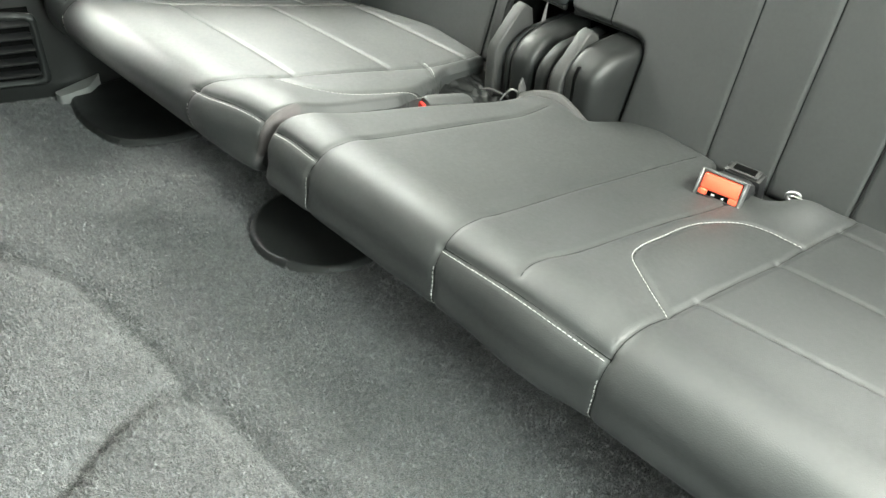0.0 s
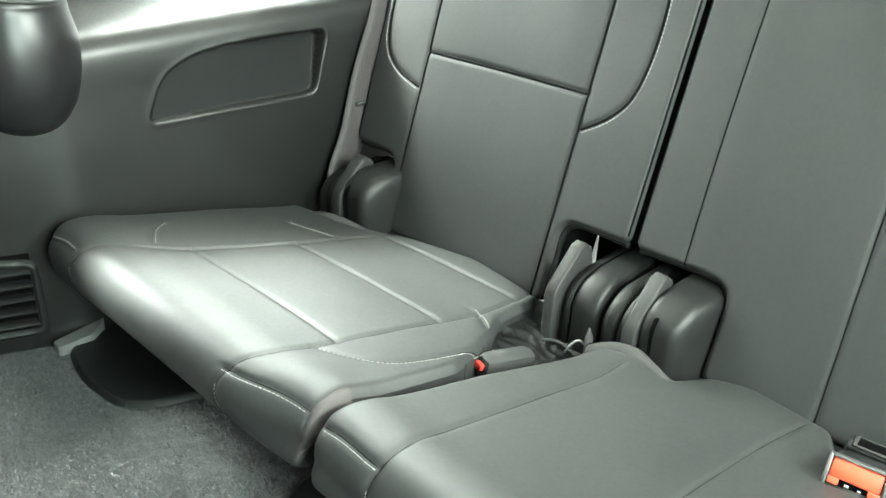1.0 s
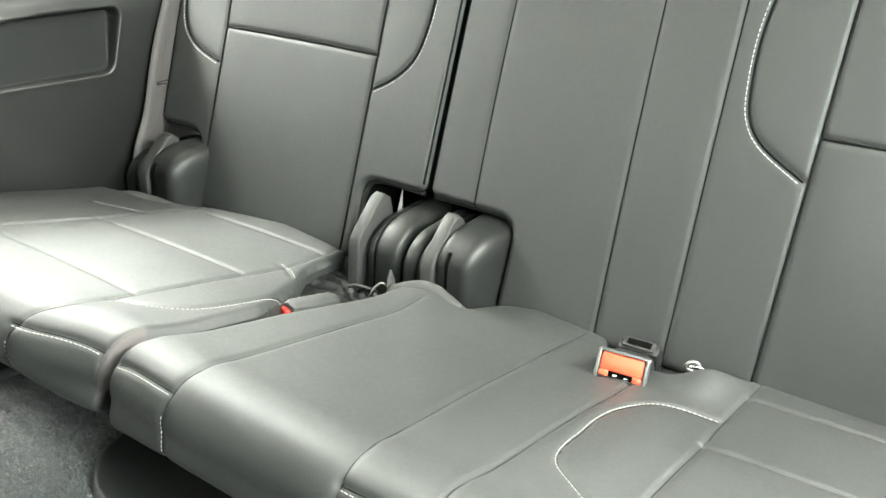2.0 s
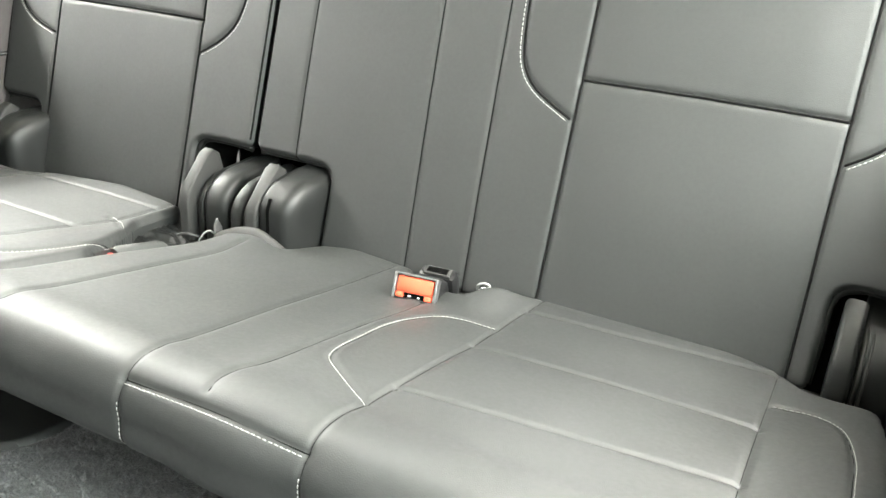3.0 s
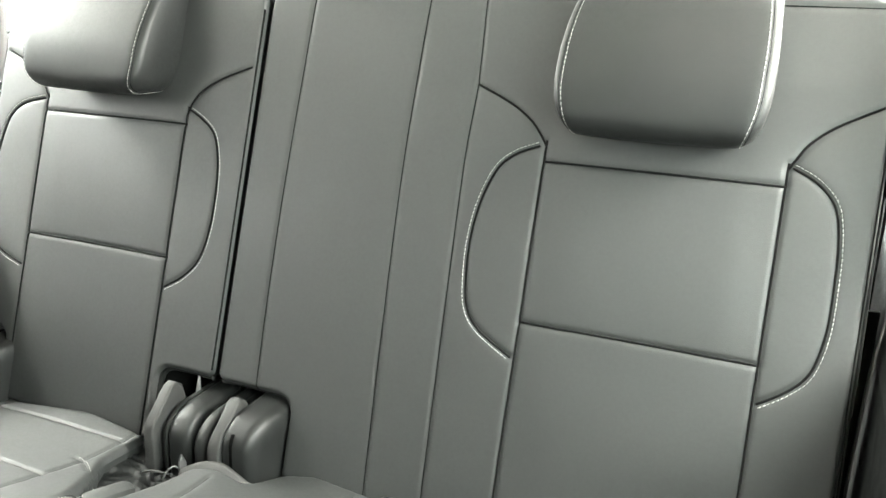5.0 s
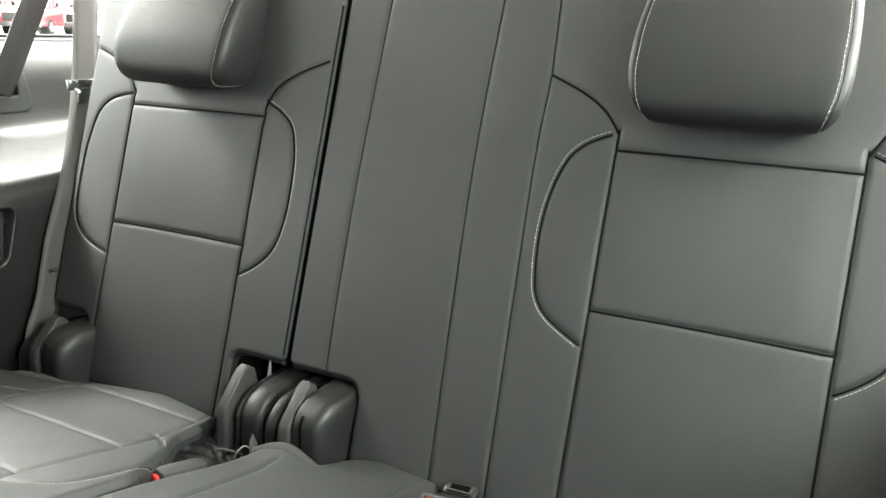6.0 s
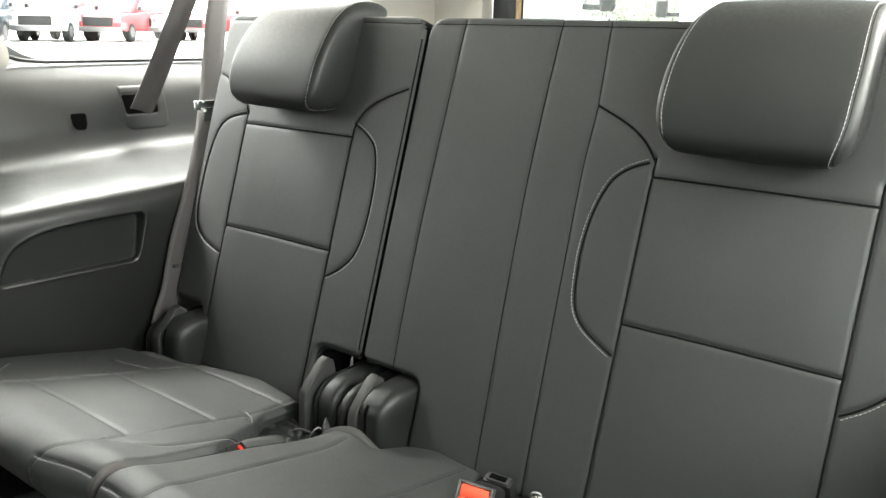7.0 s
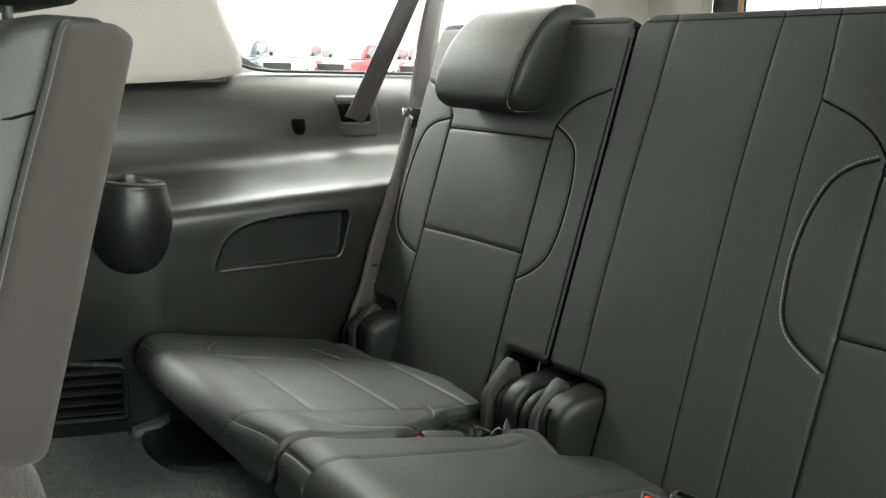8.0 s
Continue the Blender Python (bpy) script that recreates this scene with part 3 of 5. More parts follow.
def pile(parent, x0, x1, y0, y1, count, seed):
    """Short leaning carpet tufts over a stretch of the floor."""
    rng = np.random.default_rng(seed)
    x, y = rng.uniform(x0, x1, count), rng.uniform(y0, y1, count)
    base, _ = c.at(x, y)
    lean = np.stack([rng.normal(0.0, 0.0013, count), rng.normal(-0.0007, 0.0014, count), rng.uniform(0.0018, 0.0040, count)], 1)
    a = rng.uniform(0, math.pi, count)
    w = np.stack([np.cos(a), np.sin(a), np.zeros(count)], 1) * rng.uniform(0.0004, 0.0007, count)[:, None]
    base[:, 2] -= 0.0008
    v = np.stack([base - w, base + w, base + lean + w * 0.35, base + lean - w * 0.35], 1).reshape(-1, 3)
    me = bpy.data.meshes.new("pile")
    me.vertices.add(4 * count)
    me.vertices.foreach_set("co", v.ravel())
    me.loops.add(4 * count)
    me.loops.foreach_set("vertex_index", np.arange(4 * count))
    me.polygons.add(count)
    me.polygons.foreach_set("loop_start", np.arange(0, 4 * count, 4))
    me.materials.append(PILE)
    me.update(calc_edges=True)
    me.validate()
    ob = new("pile", me)
    tagged(ob, kind="stuff")
    return fix(ob, parent)


pile(floor, -0.56, 0.62, -0.45, 0.12, 340000, 11)
bm = bmesh.new()
box(bm, (-0.86, -1.65, -0.09), (1.19, 1.66, -0.035), 0.01)
tagged(part("floor_pan", bm, PLASTIC, None), "dark floor pan under the carpet", "floor", kind="structure")
bm = bmesh.new()
box(bm, (-0.50, 0.62, -0.03), (0.83, 1.58, 0.04), 0.01)
tagged(part("cargo_floor", bm, CARPET, None), "grey carpet of the load floor", "floor", kind="structure")

# ---------------------------------------------------------------- third-row seats
SLOPE = 0.305
NB = np.array((0.0, -1.0, SLOPE)) / math.hypot(1, SLOPE)


def back_surf(u, v):
    return np.stack([u, 0.380 + SLOPE * v, v], 1), np.tile(NB, (len(u), 1))


CUSHION = resample(spline([(0.070, 0.0995), (0.030, 0.1005), (0.004, 0.105), (-0.013, 0.118), (-0.0208, 0.138), (-0.018, 0.158), (0.001, 0.1755), (0.034, 0.1755), (0.085, 0.163), (0.2, 0.1395), (0.3, 0.1195), (0.41, 0.106), (0.440, 0.086)], 10), 0.002)
C_RUN = np.r_[0, np.cumsum(np.linalg.norm(np.diff(CUSHION, axis=0), axis=1))]
C_TAN = np.gradient(CUSHION, axis=0)
C_TAN /= np.linalg.norm(C_TAN, axis=1, keepdims=True)
C_TOP = int(np.argmax(CUSHION[:, 1]))
C_LOW = int(np.argmin(CUSHION[:, 0]))


def T(x, y):
    """Cushion place from x and y on its top."""
    k = C_LOW
    return (x, float(np.interp(y, CUSHION[k:, 0], C_RUN[k:])))


def F(x, z):
    """Cushion place from x and z on its front."""
    return (x, float(np.interp(z, CUSHION[:C_TOP, 1], C_RUN[:C_TOP])))


def cushion_surf(u, s):
    p = np.stack([u, np.interp(s, C_RUN, CUSHION[:, 0]), np.interp(s, C_RUN, CUSHION[:, 1])], 1)
    t = np.stack([np.interp(s, C_RUN, C_TAN[:, 0]), np.interp(s, C_RUN, C_TAN[:, 1])], 1)
    t /= np.linalg.norm(t, axis=1, keepdims=True)
    return p, np.stack([np.zeros(len(u)), -t[:, 1], t[:, 0]], 1)


def crease(points, depth=0.0017, width=0.0030, puff=0.0007, per=10):
    return (resample(spline(points, per), 0.006), depth, width, puff)


def upholster(parent, cover, mat, regions, rest, seams, stitched, side_mat, push, side_name, bold=0.0018):
    cover.panels(parent, mat, regions, rest)
    cover.sides(side_name, parent, side_mat, push)
    fine = bold >= 0.004
    for s in seams:
        thick = 0.0014 if s[1] >= bold else 0.00045 if fine else 0.0007
        cover.run("seam", s[0], thick, SEAM, parent, lift=0.0010 if s[1] >= bold else 0.0001 if fine else 0.00056)
    for line, off in stitched:
        if fine:
            cover.stitches(line, parent, off, 0.0047, 0.0031, 0.00036)
        else:
            cover.stitches(line, parent, off, 0.0048, 0.0033, 0.00050)


def aside(points, off):
    """The smooth line through points, shifted sideways."""
    p = resample(spline(points, 14), 0.008)
    d = np.gradient(p, axis=0)
    d /= np.linalg.norm(d, axis=1, keepdims=True)
    return p + off * np.stack([-d[:, 1], d[:, 0]], 1)


def backrest(seat, x0, x1, notch_l, notch_r, a, b, extra, arcs, wings, regions):
    """Backrest between x0 and x1 with an insert from a to b."""
    zb, zt, zn = 0.088, 0.703, 0.190
    pts = [(notch_l, zb), (notch_r, zb), (notch_r, zn), (x1, zn), (x1, zt), (x0, zt), (x0, zn), (notch_l, zn)]
    poly = rounded(pts, [0.012, 0.012, 0.022, 0.012, 0.03, 0.03, 0.012, 0.022])
    lines = [crease([(a, zb), (a, 0.30), (a, 0.536)], 0.0019, 0.0028, 0.0006), crease([(b, zb), (b, 0.30), (b, 0.536)], 0.0019, 0.0028, 0.0006),
             crease([(a, 0.333), ((a + b) / 2, 0.334), (b, 0.333)], 0.0020, 0.0026, 0.0007),
             crease([(a, 0.5125), ((a + b) / 2, 0.5125), (b, 0.5125)], 0.0020, 0.0026, 0.0007)]
    lines += [crease(q, 0.0017, 0.0028, 0.0005) for q in extra]
    lines += [crease(w, 0.0020, 0.0028, 0.0008) for w in wings]
    bows = [crease(aside(q, -o), 0.0018, 0.0028, 0.0007, 3) for q, o in arcs]
    rim_line = (resample(spline([(x0 + 0.01, 0.692), ((x0 + x1) / 2, 0.693), (x1 - 0.01, 0.692)], 6), 0.01), 0.0015, 0.0025, 0.001)
    lines.append(rim_line)
    c = Cover((x0, x1, zb, zt), 0.0027, outline(poly), back_surf, lines + bows, roll=0.007,
              lumps=lambda u, v: 0.003 * np.exp(-(((v - 0.42) / 0.09) ** 2)) * bump(a, a + 0.05, u) * bump(b, b - 0.05, u) + 0.002 * np.exp(-(((v - 0.22) / 0.08) ** 2)) * bump(a, a + 0.05, u) * bump(b, b - 0.05, u))
    shell = new("backrest")
    shell.location = (a, 0.5, 0.1)
    fix(shell, seat)
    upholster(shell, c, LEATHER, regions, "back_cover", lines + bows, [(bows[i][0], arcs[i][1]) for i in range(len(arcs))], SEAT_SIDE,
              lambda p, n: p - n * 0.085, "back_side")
    # closing board behind
    bm = bmesh.new()
    q = np.array(poly)
    pl, nn = back_surf(q[:, 0], q[:, 1])
    fa = [bm.verts.new(v) for v in pl - nn * 0.080]
    fb = [bm.verts.new(v) for v in pl - nn * 0.090]
    bm.faces.new(fa)
    bm.faces.new(fb[::-1])
    for i in range(len(fa)):
        bm.faces.new((fa[i], fa[(i + 1) % len(fa)], fb[(i + 1) % len(fa)], fb[i]))
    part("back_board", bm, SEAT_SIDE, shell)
    # dark seams down both edges
    for x in (x0 + 0.0030, x1 - 0.0030):
        ln, n_e = back_surf(np.full(14, x), np.linspace(zn + 0.010, zt - 0.034, 14))
        cord("edge_seam", ln - n_e * 0.0024, 0.0016, SEAM, shell)
    # piping round the hinge notches
    for xa, xb in ((x0, notch_l), (x1, notch_r)):
        s = 1 if xb > xa else -1
        ln = spline([(xa + s * 0.004, zn - 0.001), (xa + s * 0.03, zn + 0.0005), (xb - s * 0.022, zn), (xb - s * 0.006, zn - 0.007), (xb, zn - 0.024), (xb, 0.14), (xb + s * 0.002, 0.095)], 8)
        pts3, n3 = back_surf(ln[:, 0], ln[:, 1])
        cord("piping", pts3 - n3 * 0.012, 0.0042, LEATHER_SMOOTH, shell)
    return shell


def headrest(seat, xc):
    """Forward-standing pad with stitched side panels."""
    w = 0.1100
    loop = spline([(0.560, 0.556), (0.520, 0.550), (0.488, 0.553), (0.472, 0.566), (0.4715, 0.588), (0.482, 0.622), (0.506, 0.662), (0.537, 0.697), (0.572, 0.718), (0.612, 0.727), (0.650, 0.724), (0.668, 0.712), (0.650, 0.694), (0.610, 0.655), (0.580, 0.60)], 6, closed=True)
    mid = np.array((0.545, 0.64))
    us = np.r_[-1.0, -0.985, -0.965, -0.945, -0.925, -0.92, -0.91, -0.88, -0.84, np.linspace(-0.8, 0.8, 21), 0.84, 0.88, 0.91, 0.92, 0.925, 0.945, 0.965, 0.985, 1.0]

    def section(u):
        q = abs(u)
        k = 1.0 - 0.020 * q ** 2
        if q > 0.84:
            k -= 0.22 * (1 - math.sqrt(max(0.0, 1 - ((q - 0.84) / 0.16) ** 2)))
        k -= 0.007 * math.exp(-((q - 0.92) / 0.008) ** 2)
        p = mid + (loop - mid) * k
        taper = 1 - 0.16 * np.clip((0.615 - p[:, 1]) / 0.065, 0, 1) ** 2 - 0.04 * np.clip((p[:, 1] - 0.65) / 0.07, 0, 1) ** 2
        return np.stack([xc + w * u * taper * (1 - 0.06 * np.clip((p[:, 0] - 0.50) / 0.08, 0, 1)), p[:, 0], p[:, 1]], 1)
    pad = new("headrest")
    pad.location = (xc, 0.53, 0.56)
    fix(pad, seat)
    n = len(loop)

    def skin(name, us, caps):
        g = np.array([section(u) for u in us])
        v = g.reshape(-1, 3).tolist()
        faces = [(i * n + k, i * n + (k + 1) % n, (i + 1) * n + (k + 1) % n, (i + 1) * n + k) for i in range(len(us) - 1) for k in range(n)]
        if caps:
            end = 0 if us[0] < -0.99 else len(us) - 1
            faces.append(tuple(end * n + k for k in range(n)))
        return mesh_ob(name, v, faces, LEATHER_SMOOTH, pad)
    skin("front_pad", [u for u in us if -0.921 <= u <= 0.921], False)
    skin("side_panel", [u for u in us if u <= -0.919], True)
    skin("side_panel", [u for u in us if u >= 0.919], True)
    for s in (-1, 1):
        seam = section(s * 0.92)
        cord("seam", seam, 0.0005, SEAM, pad, closed=True, sides=5)
        ln = resample(section(s * 0.895), 0.0005)
        c0 = np.array((0, *mid))
        run = 0.0055
        verts, faces = [], []
        step = int(run / 0.0005)
        for i in range(0, len(ln) - step, step):
            q = ln[[i, i + 4, i + 8]].copy()
            out = q - c0
            out[:, 0] = 0
            out /= np.linalg.norm(out, axis=1, keepdims=True)
            q += out * np.array([[-0.0004], [0.0006], [-0.0004]])
            v, f = tube(q, 0.00031, 5)
            k = len(verts)
            verts += v
            faces += [tuple(j + k for j in g) for g in f]
        mesh_ob("stitching", verts, faces, THREAD, pad, "pale stitched thread")
    for dx in (-0.05, 0.05):
        cord("post", [(xc + dx, 0.565, 0.64), (xc + dx, 0.60, 0.655), (xc + dx, 0.628, 0.64)], 0.006, GLOSSY, pad, sides=8)
    return pad


# narrow seat
seat_l = thing("rear_seat", (-0.22, 0.2, 0.0), "narrow third-row seat in black leather with pale stitching", "car seat", "third-row seats")
LA, LB = -0.352, -0.086
arc_ll = [(-0.358, 0.533), (-0.400, 0.522), (-0.427, 0.498), (-0.441, 0.45), (-0.445, 0.40), (-0.443, 0.350), (-0.431, 0.318), (-0.402, 0.296), (-0.358, 0.282)]
arc_lr = [(-0.079, 0.535), (-0.052, 0.522), (-0.030, 0.503), (-0.018, 0.467), (-0.014, 0.425), (-0.016, 0.375), (-0.027, 0.335), (-0.050, 0.309), (-0.081, 0.290)]
wing_lr = [(LB, 0.53), (-0.076, 0.546), (-0.063, 0.560), (-0.033, 0.577), (0.012, 0.594)]
wing_ll = [(LA, 0.53), (-0.361, 0.546), (-0.373, 0.560), (-0.398, 0.577), (-0.443, 0.594)]
reg_l = [("upper_insert", [(LA, 0.333), (LB, 0.333), (LB, 0.5125), (LA, 0.5125)]), ("lower_insert", [(LA, 0.0), (LB, 0.0), (LB, 0.333), (LA, 0.333)]),
         ("side_bolster", [(LB, 0.28)] + arc_lr[::-1] + [(LB, 0.535)]), ("side_bolster", [(LA, 0.27)] + arc_ll[::-1] + [(LA, 0.535)]),
         ("upper_panel", [(LA, 0.5125), (LB, 0.5125)] + wing_lr + [(0.1, 0.60), (0.1, 0.8), (-0.6, 0.8), (-0.6, 0.6)] + wing_ll[::-1])]
backrest(seat_l, -0.455, 0.021, -0.368, -0.072, LA, LB, [], [(arc_ll, -0.004), (arc_lr, 0.004)], [wing_lr, wing_ll], reg_l)
headrest(seat_l, -0.215)

# wide seat
seat_r = thing("rear_seat", (0.4, 0.2, 0.0), "wide two-place third-row seat in black leather with pale stitching", "car seat", "third-row seats")
RA, RB = 0.4345, 0.6955
V0 = [(0.092, 0.19), (0.0895, 0.30), (0.090, 0.46), (0.097, 0.700)]
V1 = [(0.269, 0.09), (0.2610, 0.31), (0.2570, 0.50), (0.262, 0.700)]
V2 = [(0.346, 0.09), (0.3405, 0.31), (0.3370, 0.50), (0.340, 0.593), (0.335, 0.700)]
arc_rl = [(0.426, 0.533), (0.398, 0.521), (0.376, 0.500), (0.361, 0.460), (0.355, 0.415), (0.357, 0.37), (0.364, 0.337), (0.384, 0.313), (0.428, 0.289)]
arc_rr = [(0.702, 0.535), (0.728, 0.522), (0.749, 0.499), (0.757, 0.462), (0.759, 0.42), (0.758, 0.372), (0.748, 0.332), (0.728, 0.310), (0.701, 0.292)]
wing_rl = [(RA, 0.53), (0.426, 0.542), (0.412, 0.557), (0.385, 0.574), (0.340, 0.593)]
wing_rr = [(RB, 0.53), (0.703, 0.542), (0.712, 0.556), (0.735, 0.575), (0.776, 0.597)]
reg_r = [("upper_insert", [(RA, 0.333), (RB, 0.333), (RB, 0.5125), (RA, 0.5125)]), ("lower_insert", [(RA, 0.0), (RB, 0.0), (RB, 0.333), (RA, 0.333)]),
         ("side_bolster", [(RB, 0.285)] + arc_rr[::-1] + [(RB, 0.535)]), ("side_bolster", [(RA, 0.28)] + arc_rl[::-1] + [(RA, 0.535)]),
         ("upper_panel", [(RA, 0.5125), (RB, 0.5125)] + wing_rr + [(0.9, 0.6), (0.9, 0.8), (0.343, 0.8)] + wing_rl[::-1]),
         ("centre_panel", [(0.092, 0)] + V0 + [(0.097, 0.8), (0.262, 0.8)] + V1[::-1] + [(0.269, 0)]), ("centre_panel", [(0.269, 0)] + V1 + [(0.262, 0.8), (0.335, 0.8)] + V2[::-1] + [(0.346, 0)]),
         ("edge_panel", [(0.0, 0), (0.092, 0)] + V0 + [(0.097, 0.8), (0.0, 0.8)])]
backrest(seat_r, 0.029, 0.786, 0.147, 0.717, RA, RB, [V0, V1, V2], [(arc_rl, -0.004), (arc_rr, 0.004)], [wing_rl, wing_rr], reg_r)
headrest(seat_r, 0.5645)
clip = fix(new("edge_clip"), seat_r)
for k, (lo, hi) in enumerate(((0.300, 0.560), (0.215, 0.500), (0.275, 0.470))):
    ln, n_b = back_surf(np.full(12, 0.7885), np.linspace(lo, hi, 12))
    wob = 0.0012 * np.sin(np.linspace(0, 9, 12) + k)[:, None] * np.array((0.4, 1.0, 0.0))
    cord("rib", ln - n_b * (0.013 + 0.010 * k) + wob, 0.0010, SILVER_PLASTIC, clip, "thin pale plastic edge rib", sides=5)


def corner(u, z, ends):
    """How far the front's upper roll stands back towards the cushion's corners."""
    return sum(amount * bump(a, b, u) for a, b, amount in ends) * bump(0.110, 0.140, z)


def cushion(seat, ring, seams, stitched, regions, lumps, side_mat, ends):
    poly = rounded(ring, 0.010, 4)

    def surf(u, s):
        p, n = cushion_surf(u, s)
        p[:, 1] += corner(u, p[:, 2], ends) * bump(0.11, 0.0, p[:, 1])
        return p, n
    c = Cover((poly[:, 0].min(), poly[:, 0].max(), 0.0, poly[:, 1].max()), 0.0027, outline(poly), surf, seams, roll=0.010, lumps=lumps)
    pad = new("cushion")
    pad.location = (poly[:, 0].mean(), 0.2, 0.05)
    fix(pad, seat)
    mx = poly[:, 0].mean()

    def push(p, n):
        return np.stack([p[:, 0] + 0.003 * np.sign(mx - p[:, 0]), np.clip(p[:, 1] + 0.004 * (p[:, 1] < 0.07), 0.02, 0.43), np.full(len(p), 0.084)], 1)
    upholster(pad, c, LEATHER, regions, "cushion_cover", seams, stitched, side_mat, push, "cushion_side", 0.0040)
    return pad, c


SB = T(0, 0.275)[1]
ENDS_L = [(-0.085, 0.005, 0.017), (-0.43, -0.462, 0.004)]
ENDS_R = [(-2.0, -1.0, 0.010), (0.10, 0.026, 0.004), (0.74, 0.786, 0.004)]
S0 = 0.004
ring_l = [(-0.462, S0), (0.006, S0), T(0.010, 0.0), T(0.012, 0.18), T(-0.022, 0.265), T(-0.048, 0.31), T(-0.056, 0.392), T(-0.18, 0.415), T(-0.29, 0.385), T(-0.335, 0.352), T(-0.40, 0.335), T(-0.452, 0.325), T(-0.462, 0.20)]
l_right = [F(-0.098, 0.106), F(-0.098, 0.12), F(-0.096, 0.155), T(-0.084, 0.002), T(-0.075, 0.037), T(-0.073, 0.103), T(-0.070, 0.171), T(-0.067, 0.232), T(-0.064, 0.291), T(-0.070, 0.40)]
l_left = [F(-0.400, 0.106), F(-0.400, 0.12), F(-0.393, 0.155), T(-0.376, 0.008), T(-0.348, 0.062), T(-0.335, 0.104), T(-0.326, 0.165), T(-0.320, 0.23), T(-0.316, 0.298), T(-0.296, 0.37)]
seams_l = [crease(l_right), crease(l_left)]
for y, xa, xb in ((0.100, -0.336, -0.073), (0.233, -0.320, -0.067), (0.360, -0.298, -0.067)):
    seams_l.append(crease([T(xa, y - 0.002), T(-0.2, y + 0.002), T(xb, y)], 0.0018, 0.0027, 0.0009))
front_lr = [F(LB - 0.012, 0.168), F(-0.045, 0.170), F(0.004, 0.168)]
front_ll = [F(-0.398, 0.168), F(-0.425, 0.168), F(-0.456, 0.162)]
bow_l = [T(-0.075, 0.073), T(-0.051, 0.084), T(-0.032, 0.101), T(-0.018, 0.123), T(-0.010, 0.16), T(-0.006, 0.211), T(-0.012, 0.262)]
tick_l = [T(-0.424, 0.108), T(-0.400, 0.084), T(-0.366, 0.066)]
tick_l2 = [T(-0.386, 0.268), T(-0.36, 0.280), T(-0.328, 0.292)]
tick_l3 = [T(-0.076, 0.292), T(-0.06, 0.288), T(-0.036, 0.272)]
for q in (front_lr, front_ll, bow_l, tick_l, tick_l2, tick_l3):
    seams_l.append(crease(q, 0.0016, 0.0028, 0.0008))
reg_cl = [("insert_panel", [T(-0.38, -0.05), T(-0.36, 0.06), T(-0.348, 0.101), T(LB, 0.101), T(-0.092, 0.02), (LB - 0.012, 0.0), (-0.40, 0.0)]),
          ("insert_panel", [T(-0.348, 0.101), T(-0.330, 0.236), T(-0.078, 0.236), T(LB, 0.101)]),
          ("insert_panel", [T(-0.330, 0.236), T(-0.308, 0.355), T(-0.076, 0.355), T(-0.078, 0.236)]),
          ("insert_panel", [T(-0.308, 0.355), T(-0.30, 0.44), T(-0.07, 0.44), T(-0.076, 0.355)]),
          ("side_bolster", [(-0.6, 0), (-0.30, 0), T(-0.30, 0.44), T(-0.6, 0.44)])]
cushion(seat_l, ring_l, seams_l, [(seams_l[-4][0], -0.0016), (seams_l[-3][0], 0.0035), (seams_l[-2][0], 0.0035), (seams_l[-1][0], 0.0035), (seams_l[-6][0], -0.0031), (seams_l[-5][0], -0.0031), (crease(l_right[:3])[0], 0.0014), (crease(l_left[:3])[0], 0.0014)], reg_cl,
        lambda u, s: 0.003 * bump(-0.36, -0.42, u) * bump(0.09, 0.16, s) - 0.003 * bump(-0.04, 0.012, u), LEATHER, ENDS_L)

ring_r = [(0.026, S0), (0.784, S0), T(0.786, 0.02), T(0.786, 0.30), T(0.778, 0.352), T(0.742, 0.360), T(0.715, 0.374), T(0.692, 0.402), T(0.62, 0.426), T(0.45, 0.430), T(0.418, 0.395), T(0.375, 0.355), T(0.31, 0.362), T(0.29, 0.402), T(0.20, 0.415), T(0.165, 0.395), T(0.142, 0.348), T(0.10, 0.353), T(0.060, 0.347), T(0.048, 0.27), T(0.036, 0.18), T(0.024, 0.0)]
r1 = [F(0.097, 0.106), F(0.097, 0.125), F(0.098, 0.155), T(0.100, 0.008), T(0.098, 0.04), T(0.096, 0.09), T(0.0965, 0.17), T(0.098, 0.26), T(0.100, 0.33)]
r2 = [F(0.270, 0.106), F(0.270, 0.125), F(0.269, 0.155), T(0.266, 0.012), T(0.263, 0.045), T(0.260, 0.09), T(0.258, 0.15), T(0.257, 0.23), T(0.258, 0.31), T(0.268, 0.39)]
r3 = [T(0.340, 0.002), T(0.337, 0.02), T(0.339, 0.05), T(0.340, 0.10), T(0.341, 0.16), T(0.343, 0.22), T(0.347, 0.27), T(0.350, 0.31)]
r4 = [F(0.4345, 0.106), F(0.4345, 0.12), F(0.435, 0.155), T(0.4345, 0.005), T(0.434, 0.07), T(0.434, 0.15), T(0.437, 0.257), T(0.437, 0.305), T(0.444, 0.396), T(0.442, 0.425)]
r5 = [F(0.700, 0.106), F(0.700, 0.12), F(0.699, 0.155), T(0.692, 0.025), T(0.690, 0.12), T(0.689, 0.25), T(0.690, 0.40)]
seams_r = [crease(r1), crease(r2), crease(r3), crease(r4), crease(r5)]
for cross in ([T(0.434, 0.117), T(0.503, 0.126), T(0.578, 0.135), T(0.690, 0.148)], [T(0.437, 0.251), T(0.53, 0.258), T(0.616, 0.261), T(0.690, 0.261)], [T(0.444, 0.371), T(0.55, 0.378), T(0.643, 0.387), T(0.690, 0.387)]):
    seams_r.append(crease(cross, 0.0018, 0.0027, 0.0009))
f1 = [F(0.030, 0.168), F(0.06, 0.170), F(0.096, 0.170)]
f2 = [F(0.267, 0.168), F(0.35, 0.1695), F(0.4345, 0.168)]
